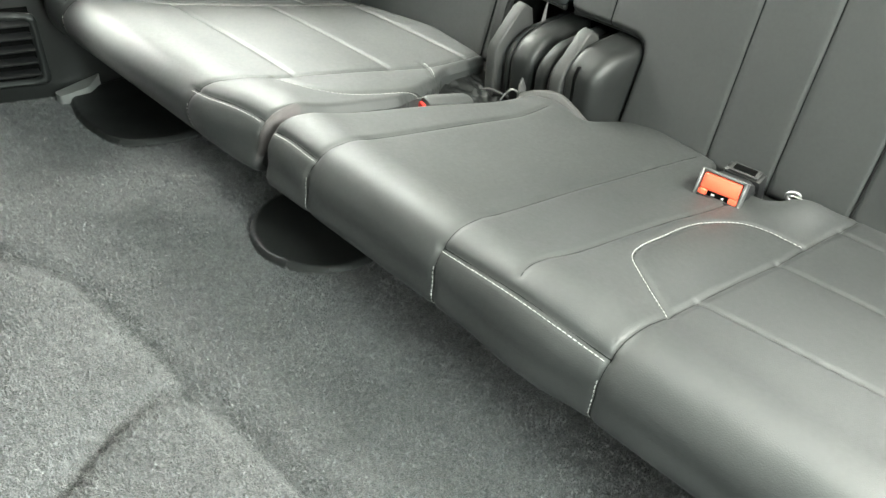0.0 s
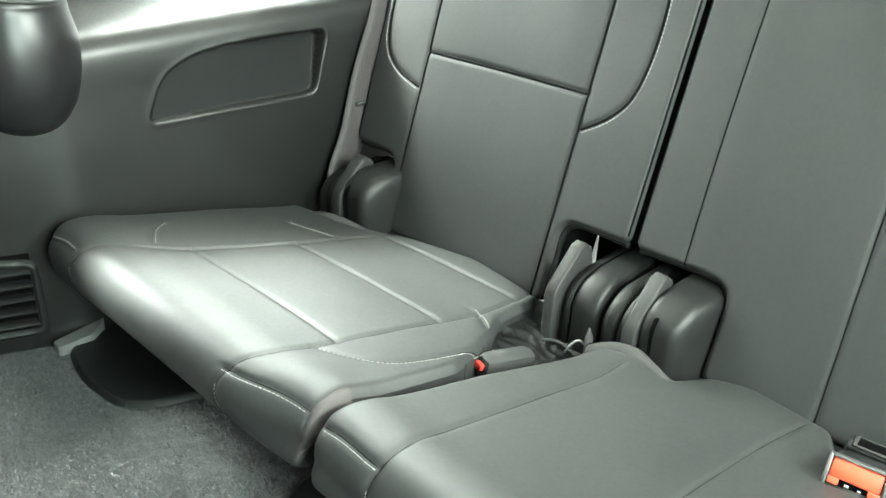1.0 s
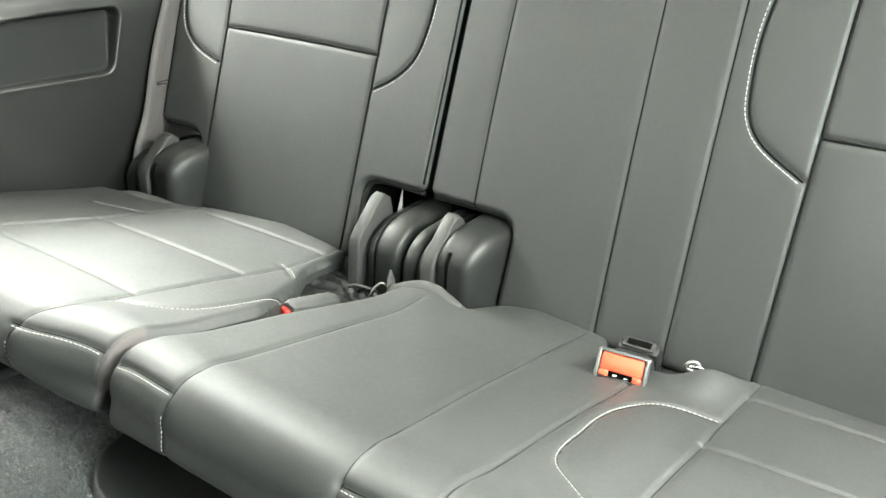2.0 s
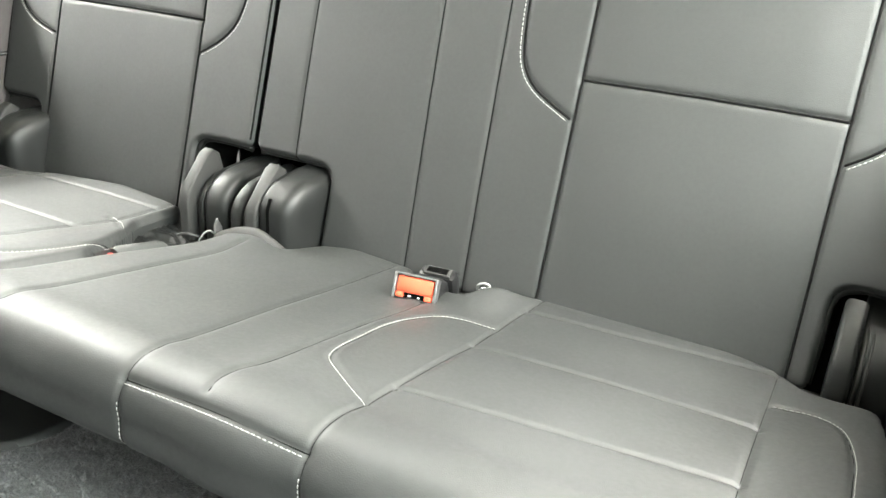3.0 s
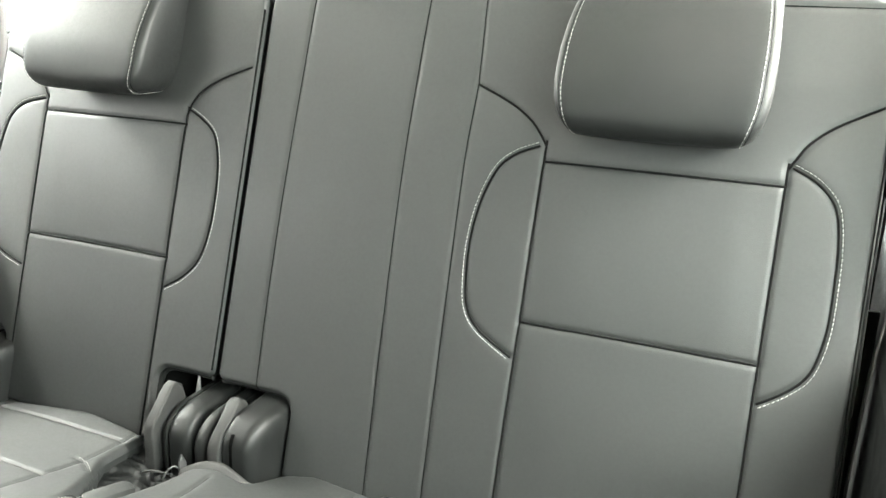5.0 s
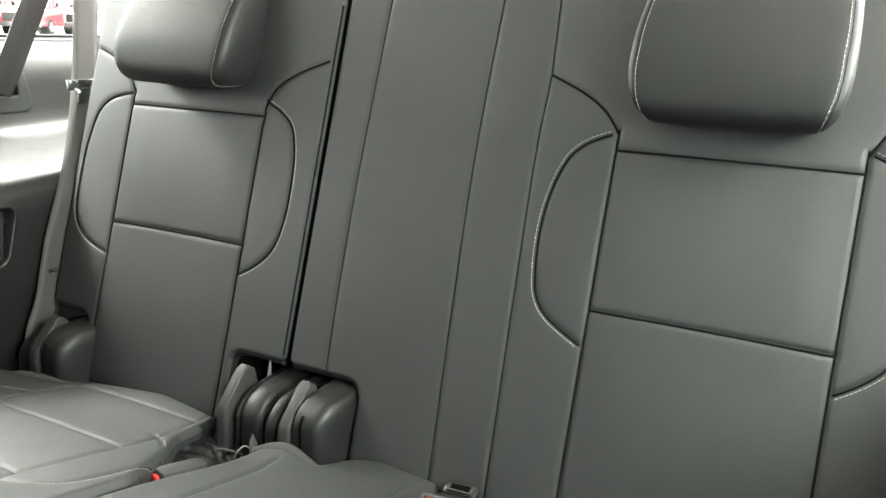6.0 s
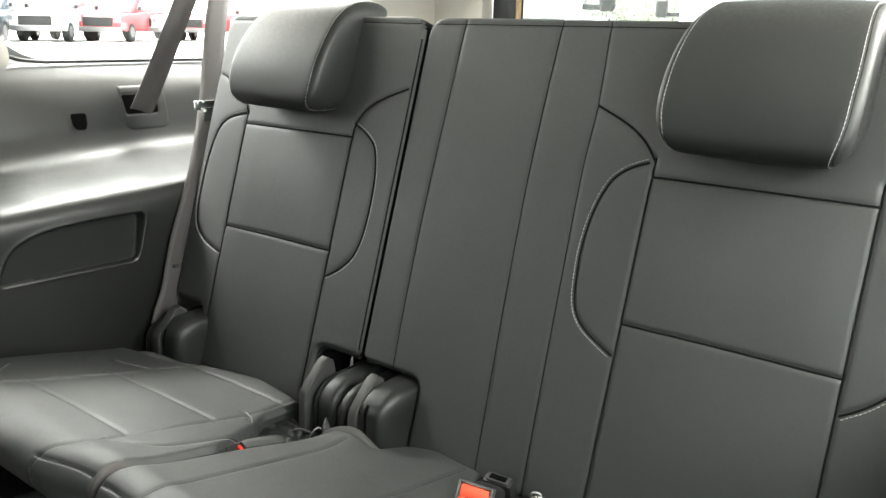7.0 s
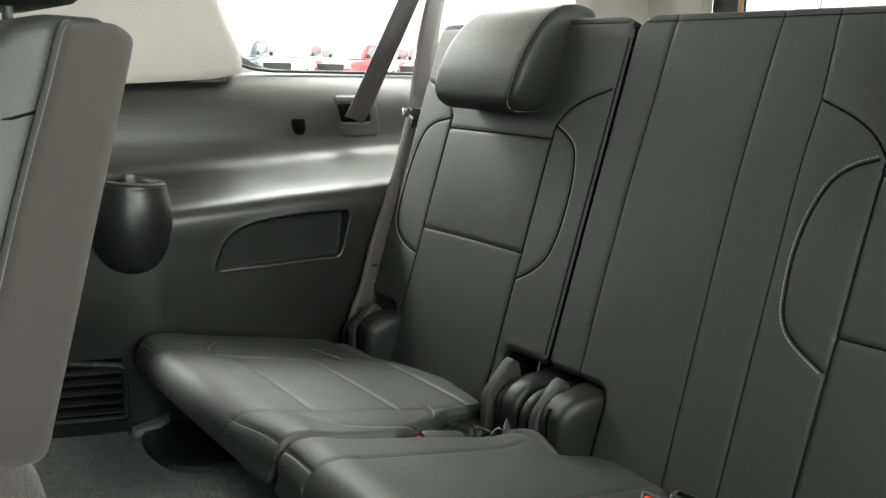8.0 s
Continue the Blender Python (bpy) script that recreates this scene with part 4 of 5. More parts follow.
f3 = [F(0.700, 0.168), F(0.74, 0.168), F(0.780, 0.162)]
bow_r = [T(0.434, 0.072), T(0.411, 0.088), T(0.384, 0.107), T(0.367, 0.123), T(0.360, 0.148), T(0.359, 0.185), T(0.358, 0.215), T(0.362, 0.248), T(0.378, 0.283), T(0.404, 0.301), T(0.434, 0.3075)]
bow_rr = [T(0.690, 0.100), T(0.724, 0.112), T(0.746, 0.128), T(0.757, 0.157), T(0.759, 0.20), T(0.759, 0.238), T(0.753, 0.284), T(0.742, 0.3075), T(0.721, 0.3205), T(0.693, 0.319)]
for q in (f1, f2, f3, bow_r, bow_rr):
    seams_r.append(crease(q, 0.0019, 0.0028, 0.0010))
reg_cr = [("insert_panel", [(RA, 0.0), T(0.430, 0.03), T(0.431, 0.119), T(0.687, 0.125), T(0.690, 0.03), (0.70, 0.0)]),
          ("insert_panel", [T(0.431, 0.119), T(0.434, 0.250), T(0.687, 0.259), T(0.687, 0.125)]),
          ("insert_panel", [T(0.434, 0.250), T(0.440, 0.374), T(0.687, 0.390), T(0.687, 0.259)]),
          ("insert_panel", [T(0.440, 0.374), T(0.436, 0.44), T(0.70, 0.44), T(0.687, 0.390)]),
          ("side_bolster", [(0.0, 0.0), (0.107, 0.0), T(0.094, 0.014), T(0.087, 0.07), T(0.104, 0.26), T(0.115, 0.44), T(0.0, 0.44)]),
          ("centre_panel", [(0.107, 0), (0.274, 0), T(0.257, 0.022), T(0.250, 0.075), T(0.266, 0.44), T(0.115, 0.44), T(0.104, 0.26), T(0.087, 0.07), T(0.094, 0.014)]),
          ("side_bolster", [(0.70, 0.0), T(0.69, 0.025), T(0.687, 0.44), T(0.9, 0.44), (0.9, 0.0)])]
cushion(seat_r, ring_r, seams_r, [(seams_r[-2][0], 0.0016), (seams_r[-1][0], -0.0016), (seams_r[-5][0], -0.0031), (seams_r[-4][0], -0.0031), (seams_r[-3][0], -0.0031), (crease(r1[:3])[0], 0.0014), (crease(r2[:3])[0], 0.0014), (crease(r4[:3])[0], 0.0014), (crease(r5[:3])[0], 0.0014)], reg_cr,
        lambda u, s: 0.008 * bump(0.70, 0.77, u) * bump(0.09, 0.16, s) + 0.004 * bump(0.30, 0.36, u) * bump(0.43, 0.38, u) + 0.013 * np.exp(-((u - 0.402) / 0.026) ** 2) * bump(SB + 0.03, SB + 0.10, s) + 0.007 * np.exp(-((u - 0.098) / 0.036) ** 2) * bump(SB, SB + 0.075, s), LEATHER, ENDS_R)
# steel pans under the cushions
for seat, xa, xb in ((seat_l, -0.42, -0.03), (seat_r, 0.06, 0.75)):
    boxed("seat_pan", (xa, 0.075, 0.045), (xb, 0.42, 0.088), PLASTIC, seat, 0.008)
    for x in (xa + 0.06, xb - 0.08):
        boxed("leg", (x, 0.10, -0.012), (x + 0.03, 0.36, 0.047), PLASTIC, seat, 0.003)

# grey gusset on the narrow cushion's inner front corner
k_end = int(np.searchsorted(C_RUN, T(0, 0.035)[1]))
gus = CUSHION[2:k_end:3]
gt = C_TAN[2:k_end:3]
gn_ = np.stack([-gt[:, 1], gt[:, 0]], 1)
verts, faces = [], []
for i in range(len(gus)):
    fade = 0.008 * bump(0, 5, len(gus) - 1 - i)
    low = float(bump(0.150, 0.105, gus[i][1])) if gus[i][0] < 0.02 else 0.0
    for dx, h in ((-0.006, -0.010), (-0.0045, 0.0005), (-0.001, 0.0016), (0.0035, 0.0005), (0.006, -0.016)):
        q = gus[i] + gn_[i] * (h - 0.003 - fade * 0.3)
        back = float(corner(np.array([0.005]), np.array([gus[i][1]]), ENDS_L)[0]) * float(bump(0.11, 0.0, gus[i][0]))
        verts.append((0.009 - 0.012 * low + dx, q[0] + back, q[1]))
for i in range(len(gus) - 1):
    for k in range(4):
        faces.append((i * 5 + k, i * 5 + k + 1, i * 5 + k + 6, i * 5 + k + 5))
mesh_ob("gusset", verts, faces, GUSSET, seat_l, "dark grey cloth edge gusset")

# ---------------------------------------------------------------- hinge covers between and beside the backrests
WEDGE = [(0.357, 0.080), (0.357, 0.139), (0.361, 0.149), (0.398, 0.187), (0.408, 0.190), (0.420, 0.182), (0.428, 0.150), (0.430, 0.080)]


def drum_side(front, shoulder, top, rear):
    """Side profile of a hinge drum: flat front, rounded shoulder, top rising to the rear."""
    ln = rounded([(front, 0.080), (front, shoulder), (front + 0.030, top - 0.004), (rear, top), (rear, 0.080)], [0.0, 0.022, 0.030, 0.010, 0.0], 6)
    return [tuple(q) for q in ln]


DRUM = drum_side(0.362, 0.146, 0.172, 0.480)
COVER = drum_side(0.361, 0.158, 0.182, 0.480)


def shift(profile, dy, dz):
    return [(y + dy, z + dz if z > 0.085 else z) for y, z in profile]


def plate(name, profile, x0, x1, mat, parent, bevel=0.003, label=""):
    bm = bmesh.new()
    extrude_x(bm, profile, x0, x1, bevel)
    return part(name, bm, mat, parent, label)


def rounded_cover(name, profile, x0, x1, back, mat, parent, bevel=0.003):
    """A hinge cover with a flat front that turns back in plan towards x1."""
    n, k = len(profile), 14
    rear = max(y for y, z in profile)
    bm = bmesh.new()
    rows = []
    for i in range(k + 1):
        t = i / k
        turn = back * (1 - math.sqrt(max(0.0, 1 - max(0.0, (t - 0.62) / 0.38) ** 2)))
        edge = bevel * (1 - math.sqrt(max(0.0, 1 - (1 - min(1.0, t * 7)) ** 2)))
        rows.append([bm.verts.new((x0 + (x1 - x0) * t, min(rear, y + (turn + edge) * min(1.0, (rear - y) / 0.05)), z - (0.25 * turn + edge) * (z > 0.085))) for y, z in profile])
    for a, b in zip(rows[:-1], rows[1:]):
        for j in range(n):
            bm.faces.new((a[j], a[(j + 1) % n], b[(j + 1) % n], b[j]))
    bm.faces.new(rows[0][::-1])
    bm.faces.new(rows[-1])
    return part(name, bm, mat, parent)


hinge = fix(new("hinge"), seat_r)
plate("rib", shift(DRUM, 0.010, -0.008), -0.0115, -0.0040, PLASTIC, hinge, 0.0020)
plate("wedge", WEDGE, -0.0275, -0.0118, SILVER_PLASTIC, hinge, 0.0030, "satin plastic edge cover, lighter than the drums")
plate("rib", shift(DRUM, 0.005, -0.004), -0.0036, 0.0030, PLASTIC, hinge, 0.0015)
plate("drum", shift(DRUM, 0.003, 0.0), 0.0034, 0.0385, PLASTIC, hinge, 0.0090)
# near-black filler for the shade between the two drums
plate("drum_gap_shade", shift(DRUM, 0.024, -0.018), 0.038, 0.046, SHADE, hinge, 0.001)
plate("drum", shift(DRUM, 0.004, -0.006), 0.0445, 0.0640, PLASTIC, hinge, 0.0065)
plate("rib", shift(DRUM, 0.006, -0.008), 0.0645, 0.0745, PLASTIC, hinge, 0.0030)
plate("wedge", WEDGE, 0.0765, 0.0940, SILVER_PLASTIC, hinge, 0.0035, "satin plastic edge cover, lighter than the drums")
rounded_cover("cover", COVER, 0.0950, 0.1460, 0.045, PLASTIC, hinge)
# flush strip; the slot's inner shade is in its near-black colour
plate("slot", [(0.3602, 0.080), (0.3602, 0.150), (0.366, 0.162), (0.375, 0.162), (0.375, 0.080)], 0.1075, 0.1115, SHADE, hinge, 0.0004, "slot, its shade put into the colour")
# added black sheet behind the hinge, in place of the shaded void
boxed("shade_backing", (-0.070, 0.520, 0.060), (0.146, 0.530, 0.300), SHADE, hinge, 0.002)

hinge = fix(new("hinge"), seat_l)
plate("drum", shift(DRUM, 0.008, -0.016), -0.462, -0.434, PLASTIC, hinge, 0.0090)
plate("rib", shift(DRUM, 0.004, -0.008), -0.433, -0.420, PLASTIC, hinge, 0.0050)
plate("wedge", shift(WEDGE, 0.004, -0.006), -0.419, -0.398, SILVER_PLASTIC, hinge, 0.0035, "satin plastic edge cover, lighter than the drums")
rounded_cover("cover", shift(COVER, 0.004, -0.006), -0.3975, -0.343, 0.045, PLASTIC, hinge)
plate("slot", [(0.3642, 0.080), (0.3642, 0.142), (0.370, 0.154), (0.379, 0.154), (0.379, 0.080)], -0.3890, -0.3850, SHADE, hinge, 0.0004, "slot, its shade put into the colour")

hinge = fix(new("hinge"), seat_r)
plate("wedge", shift(WEDGE, 0.010, 0.000), 0.7290, 0.7490, PLASTIC, hinge, 0.005)
plate("rib", shift(DRUM, 0.016, -0.004), 0.7515, 0.7550, SILVER_PLASTIC, hinge, 0.0012)
plate("rib", shift(DRUM, 0.018, -0.004), 0.7575, 0.7605, SILVER_PLASTIC, hinge, 0.001)
plate("drum", shift(DRUM, 0.024, -0.002), 0.7490, 0.786, PLASTIC, hinge, 0.006)
# added black boxes that stand in for shade behind and beside the hinge
boxed("shade_backing", (0.712, 0.540, 0.0), (0.803, 0.548, 0.392), SHADE, hinge, 0.002)
boxed("shade_backing", (0.7880, 0.549, 0.350), (0.7935, 0.600, 0.640), SHADE, hinge, 0.001)
boxed("seat_gap_shade", (0.787, 0.25, 0.0), (0.796, 0.47, 0.125), SHADE, hinge, 0.002, "dark box standing in for shade beside the seat")
boxed("stop", (0.735, 0.352, 0.088), (0.747, 0.364, 0.112), SILVER_PLASTIC, hinge, 0.002, "small bright stop tab")

# cloth flaps where the cushions meet the hinges
def flap(name, line, drop, mat, parent, label):
    """A rolled cloth lip: a sloping face in front of the line and a skirt behind it."""
    p = resample(spline(line, 8), 0.004)
    rim = spline([(0.005, -drop), (0.004, -0.006), (0.001, -0.001), (-0.003, 0.0), (-0.008, -0.005), (-0.014, -0.016)], 3)
    rows = [p + np.array((0, dy, dz)) for dy, dz in rim]
    n, k = len(p), len(rows)
    f = [(i * n + j, i * n + j + 1, (i + 1) * n + j + 1, (i + 1) * n + j) for i in range(k - 1) for j in range(n - 1)]
    ob = mesh_ob(name, np.vstack(rows), f, mat, parent, label)
    sol = ob.modifiers.new("thick", "SOLIDIFY")
    sol.thickness = 0.002
    return ob


flap("edge_flap", [(0.052, 0.340, 0.114), (0.075, 0.352, 0.122), (0.098, 0.356, 0.124), (0.122, 0.353, 0.118), (0.140, 0.356, 0.107), (0.150, 0.372, 0.099)], 0.035, FLAP, seat_r, "grey cloth edge flap")
flap("edge_flap", [(0.694, 0.404, 0.092), (0.706, 0.390, 0.096), (0.722, 0.376, 0.099), (0.745, 0.368, 0.100), (0.772, 0.360, 0.101)], 0.03, FLAP, seat_r, "grey cloth edge flap")
flap("edge_flap", [(-0.420, 0.336, 0.112), (-0.40, 0.340, 0.116), (-0.37, 0.349, 0.114), (-0.335, 0.358, 0.108), (-0.30, 0.384, 0.099)], 0.03, FLAP, seat_l, "grey cloth edge flap")

# crumpled dark cloth behind the narrow cushion's inner corner
random.seed(5)
pts, fcs = [], []
nu, nv = 56, 44
for j in range(nv):
    for i in range(nu):
        u, v = i / (nu - 1), j / (nv - 1)
        x = -0.056 + 0.085 * u
        y = 0.275 + 0.095 * v - 0.01 * u
        n1 = 1 - 2 * abs(noise.noise(Vector((x * 45, y * 70, 1.7))))
        n2 = 1 - 2 * abs(noise.noise(Vector((x * 130, y * 110, 4.2))))
        z = 0.105 - 0.012 * v - 0.035 * u * (1 - 0.5 * v) - 0.006 + 0.005 * n1 + 0.0012 * n2
        pts.append((x, y, z))
for j in range(nv - 1):
    for i in range(nu - 1):
        a = j * nu + i
        fcs.append((a, a + 1, a + nu + 1, a + nu))
cloth = mesh_ob("loose_cloth", pts, fcs, POCKET_SHADE_AND_CLOTH, seat_l, "crumpled black cloth")
cloth.modifiers.new("thick", "SOLIDIFY").thickness = 0.0015

# ---------------------------------------------------------------- belt buckles
def buckle(at, yaw, pitch, label, scale=1.0):
    """Buckle head with its red release button facing -y."""
    b = thing("seat_belt_buckle", at, label, "buckle", "belt buckles")
    m = Matrix.Translation(at) @ Euler((radians(pitch), 0, radians(yaw))).to_matrix().to_4x4() @ Matrix.Scale(scale, 4)

    def bx(name, lo, hi, mat, bev, label=""):
        return boxed(name, lo, hi, mat, b, bev, label, m)
    bx("body", (-0.0265, 0.004, -0.016), (0.0265, 0.060, 0.014), GLOSSY, 0.011)
    bx("rim", (-0.0275, -0.002, -0.0165), (-0.0235, 0.010, 0.0150), STEEL, 0.0015)
    bx("rim", (0.0235, -0.002, -0.0165), (0.0275, 0.010, 0.0150), STEEL, 0.0015)
    bx("rim", (-0.0235, -0.002, 0.0125), (0.0235, 0.010, 0.0150), STEEL, 0.001)
    bx("rim", (-0.0235, -0.002, -0.0165), (0.0235, 0.010, -0.0140), GLOSSY, 0.001)
    bx("release_button", (-0.0230, -0.001, -0.0075), (0.0230, 0.010, 0.0120), ORANGE, 0.003, "orange-red release button")
    bx("release_button", (-0.0230, -0.0008, -0.0135), (-0.0130, 0.010, -0.0070), ORANGE, 0.001, "orange-red release button")
    bx("release_button", (0.0130, -0.0008, -0.0135), (0.0230, 0.010, -0.0070), ORANGE, 0.001, "orange-red release button")
    bx("tongue_slot", (-0.0130, 0.002, -0.0135), (0.0130, 0.010, -0.0070), SHADE, 0.0005, "dark tongue slot")
    bx("spring_pin", (-0.008, 0.000, -0.0135), (-0.003, 0.006, -0.0095), CHROME, 0.001)
    bx("spring_pin", (0.004, 0.000, -0.0135), (0.008, 0.006, -0.0100), CHROME, 0.001)
    return b


buckle((0.338, 0.314, 0.132), 8, -24, "black belt buckle with an orange-red button, lying on the wide cushion", 0.88)
b2 = thing("seat_belt_buckle", (0.334, 0.385, 0.12), "black belt buckle standing upright with a bright steel slot", "buckle", "belt buckles")
m2 = Matrix.Translation((0.330, 0.381, 0.115)) @ Euler((radians(14), 0, radians(6))).to_matrix().to_4x4() @ Matrix.Scale(0.86, 4)
boxed("body", (-0.026, -0.012, -0.045), (0.026, 0.014, 0.010), GLOSSY, b2, 0.009, "", m2)
boxed("slot_rim", (-0.019, -0.008, 0.008), (0.019, 0.008, 0.0112), SILVER_PLASTIC, b2, 0.002, "bright steel slot rim", m2)
boxed("tongue_slot", (-0.014, -0.005, 0.0105), (0.014, 0.005, 0.0120), SHADE, b2, 0.0005, "dark tongue slot", m2)
hook = thing("anchor_hook", (0.383, 0.392, 0.11), "small bright metal anchor hook behind the buckle", "hook")
cord("ring", [(0.383 + 0.006 * math.cos(0.35 * k), 0.386 + 0.003 * math.cos(0.35 * k), 0.115 + 0.005 * math.sin(0.35 * k)) for k in range(18)], 0.0017, STEEL, hook, sides=8, closed=True)
cord("bar", spline([(0.376, 0.392, 0.104), (0.380, 0.388, 0.112), (0.390, 0.387, 0.115), (0.397, 0.394, 0.108)], 6), 0.0018, CHROME, hook, sides=8)

b3 = thing("seat_belt_buckle", (0.0, 0.25, 0.10), "black belt buckle with a red end, tucked between the cushions", "buckle", "belt buckles")
m3 = Matrix.Translation((-0.004, 0.226, 0.118)) @ Euler((radians(-10), radians(8), radians(-12))).to_matrix().to_4x4()
boxed("body", (-0.012, 0.004, -0.026), (0.013, 0.074, 0.003), LEATHER, b3, 0.009, "", m3)
boxed("release_button", (-0.005, 0.000, -0.012), (0.006, 0.008, -0.004), RED_END, b3, 0.002, "red release button", m3)
b4 = thing("belt_anchor", (0.03, 0.34, 0.09), "bright steel belt anchors in the gap between the seats", "anchor")
cord("bar", spline([(0.006, 0.318, 0.108), (0.016, 0.322, 0.111), (0.026, 0.330, 0.107), (0.030, 0.340, 0.100)], 6), 0.0016, SILVER_PLASTIC, b4, sides=8)
cord("bar", spline([(0.030, 0.326, 0.100), (0.034, 0.331, 0.110), (0.040, 0.338, 0.115), (0.046, 0.346, 0.104)], 6), 0.0012, STEEL, b4, sides=8)
bm = bmesh.new()
extrude_x(bm, [(0.336, 0.085), (0.338, 0.122), (0.343, 0.132), (0.350, 0.118), (0.352, 0.085)], 0.046, 0.049, 0.0006)
part("blade", bm, STEEL, b4, "bright steel blade")


# ---------------------------------------------------------------- belts
def ribbon(name, path, across, width, mat, parent, label="", thick=0.0016):
    p = resample(spline(path, 8), 0.008)
    t = np.linspace(0, 1, len(p))
    a = np.array(across, float)
    ac = np.stack([np.interp(t, np.linspace(0, 1, len(a)), a[:, k]) for k in range(3)], 1)
    d = np.gradient(p, axis=0)
    d /= np.linalg.norm(d, axis=1, keepdims=True)
    ac -= d * (ac * d).sum(1, keepdims=True)
    ac /= np.linalg.norm(ac, axis=1, keepdims=True)
    nn = np.cross(d, ac)
    cols = []
    for s, o in ((-0.5, -0.5), (-0.5, 0.5), (-0.25, 0.6), (0, 0.5), (0.25, 0.6), (0.5, 0.5), (0.5, -0.5), (0, -0.5)):
        cols.append(p + ac * width * s + nn * thick * o)
    n = len(cols)
    v = np.stack(cols, 1).reshape(-1, 3)
    f = [(i * n + k, i * n + (k + 1) % n, (i + 1) * n + (k + 1) % n, (i + 1) * n + k) for i in range(len(p) - 1) for k in range(n)]
    f += [tuple(range(n))[::-1], tuple((len(p) - 1) * n + k for k in range(n))]
    return mesh_ob(name, v, f, mat, parent, label)


def side_belt(mx, label):
    """Belt from the slot in the side trim up to a guide and down beside the seat."""
    sx = (lambda x: 2 * CENTRE - x) if mx else (lambda x: x)

    def P(q):
        return [(sx(x), y, z) for x, y, z in q]

    def A(q):
        return [(-x if mx else x, y, z) for x, y, z in q]
    belt = thing("seat_belt", (sx(-0.6), 0.6, 0.3), label, "seat belt", "side belts")
    ribbon("webbing", P([(-0.738, 0.555, 0.490), (-0.720, 0.568, 0.516), (-0.712, 0.640, 0.66), (-0.702, 0.702, 0.79), (-0.690, 0.735, 0.87)]), A([(0.12, 1, -0.3), (0.1, 1, -0.2), (0.1, 1, -0.1)]), 0.047, WEBBING, belt)
    ribbon("webbing", P([(-0.678, 0.765, 0.87), (-0.668, 0.745, 0.80), (-0.612, 0.677, 0.68), (-0.533, 0.597, 0.535), (-0.488, 0.545, 0.455), (-0.459, 0.500, 0.385), (-0.457, 0.460, 0.29), (-0.457, 0.434, 0.199), (-0.456, 0.412, 0.150), (-0.450, 0.396, 0.10)]), A([(-0.1, 1, -0.1), (0.15, 1, 0), (0.2, 1, 0), (0.1, 1, -0.05), (0.1, 1, 0.0)]), 0.045, WEBBING, belt)
    plate3 = boxed("latch_plate", (-0.040, -0.0025, -0.011), (0.030, 0.0025, 0.007), CHROME, belt, 0.002, "bright steel latch plate", Matrix.Translation(P([(-0.514, 0.588, 0.532)])[0]) @ Euler((0, 0, radians(80))).to_matrix().to_4x4())
    boxed("latch_tongue", (-0.026, -0.002, -0.052), (0.000, 0.002, -0.006), CHROME, plate3, 0.002, "", Matrix.Translation(P([(-0.508, 0.590, 0.532)])[0]) @ Euler((radians(6), 0, radians(80))).to_matrix().to_4x4())
    boxed("guide", (-0.03, -0.012, -0.012), (0.03, 0.012, 0.02), GLOSSY, belt, 0.006, "", Matrix.Translation(P([(-0.685, 0.752, 0.885)])[0]) @ Euler((0, 0, radians(80))).to_matrix().to_4x4())
    boxed("stalk", (-0.006, -0.02, 0), (0.006, 0.02, 0.14), GLOSSY, belt, 0.004, "", Matrix.Translation(P([(-0.690, 0.756, 0.895)])[0]))
    cord("retainer", [tuple(np.array(P([(-0.459, 0.460, 0.243)])[0]) + np.array(d)) for d in ((0.004, -0.022, 0), (0.004, 0.022, 0))], 0.003, GLOSSY, belt)
    return belt


side_belt(False, "grey-brown seat belt hanging from its guide beside the narrow seat")
belt = thing("seat_belt", (0.82, 0.5, 0.3), "grey-brown seat belt hanging edge-on beside the wide seat", "seat belt", "side belts")
ribbon("webbing", [(1.072, 0.560, 0.490), (1.052, 0.570, 0.516), (0.98, 0.60, 0.66), (0.90, 0.62, 0.80), (0.868, 0.625, 0.88)], [(-0.12, 1, -0.2), (-0.1, 1, -0.1)], 0.047, WEBBING, belt)
ribbon("webbing", [(0.856, 0.610, 0.88), (0.832, 0.545, 0.68), (0.8160, 0.520, 0.508), (0.8085, 0.518, 0.43), (0.802, 0.515, 0.35), (0.798, 0.505, 0.24), (0.797, 0.49, 0.14)], [(0.05, 1, 0), (0.05, 1, 0)], 0.045, WEBBING, belt)
boxed("guide", (-0.03, -0.012, -0.012), (0.03, 0.012, 0.02), GLOSSY, belt, 0.006, "", Matrix.Translation((0.862, 0.618, 0.895)) @ Euler((0, 0, radians(80))).to_matrix().to_4x4())
boxed("stalk", (-0.006, -0.02, 0), (0.006, 0.02, 0.14), GLOSSY, belt, 0.004, "", Matrix.Translation((0.866, 0.620, 0.905)))

# ---------------------------------------------------------------- fittings on the left trim
bezel = thing("belt_slot_plate", (-0.73, 0.58, 0.46), "square plastic plate with the belt slot", "plate")


TR_Z = [0.43, 0.462, 0.495, 0.525, 0.548, 0.569, 0.586, 0.596]
TR_X = [-0.695, -0.712, -0.721, -0.730, -0.740, -0.753, -0.768, -0.780]


def tr_x(z):
    return float(np.interp(z, TR_Z, TR_X))


pl = rounded([(0.520, 0.556), (0.627, 0.556), (0.624, 0.466), (0.519, 0.466)], [0.004, 0.004, 0.022, 0.022])
hole = rounded([(0.525, 0.537), (0.606, 0.537), (0.602, 0.499), (0.528, 0.499)], 0.006)
ed = outline(pl)
eh = outline(hole)
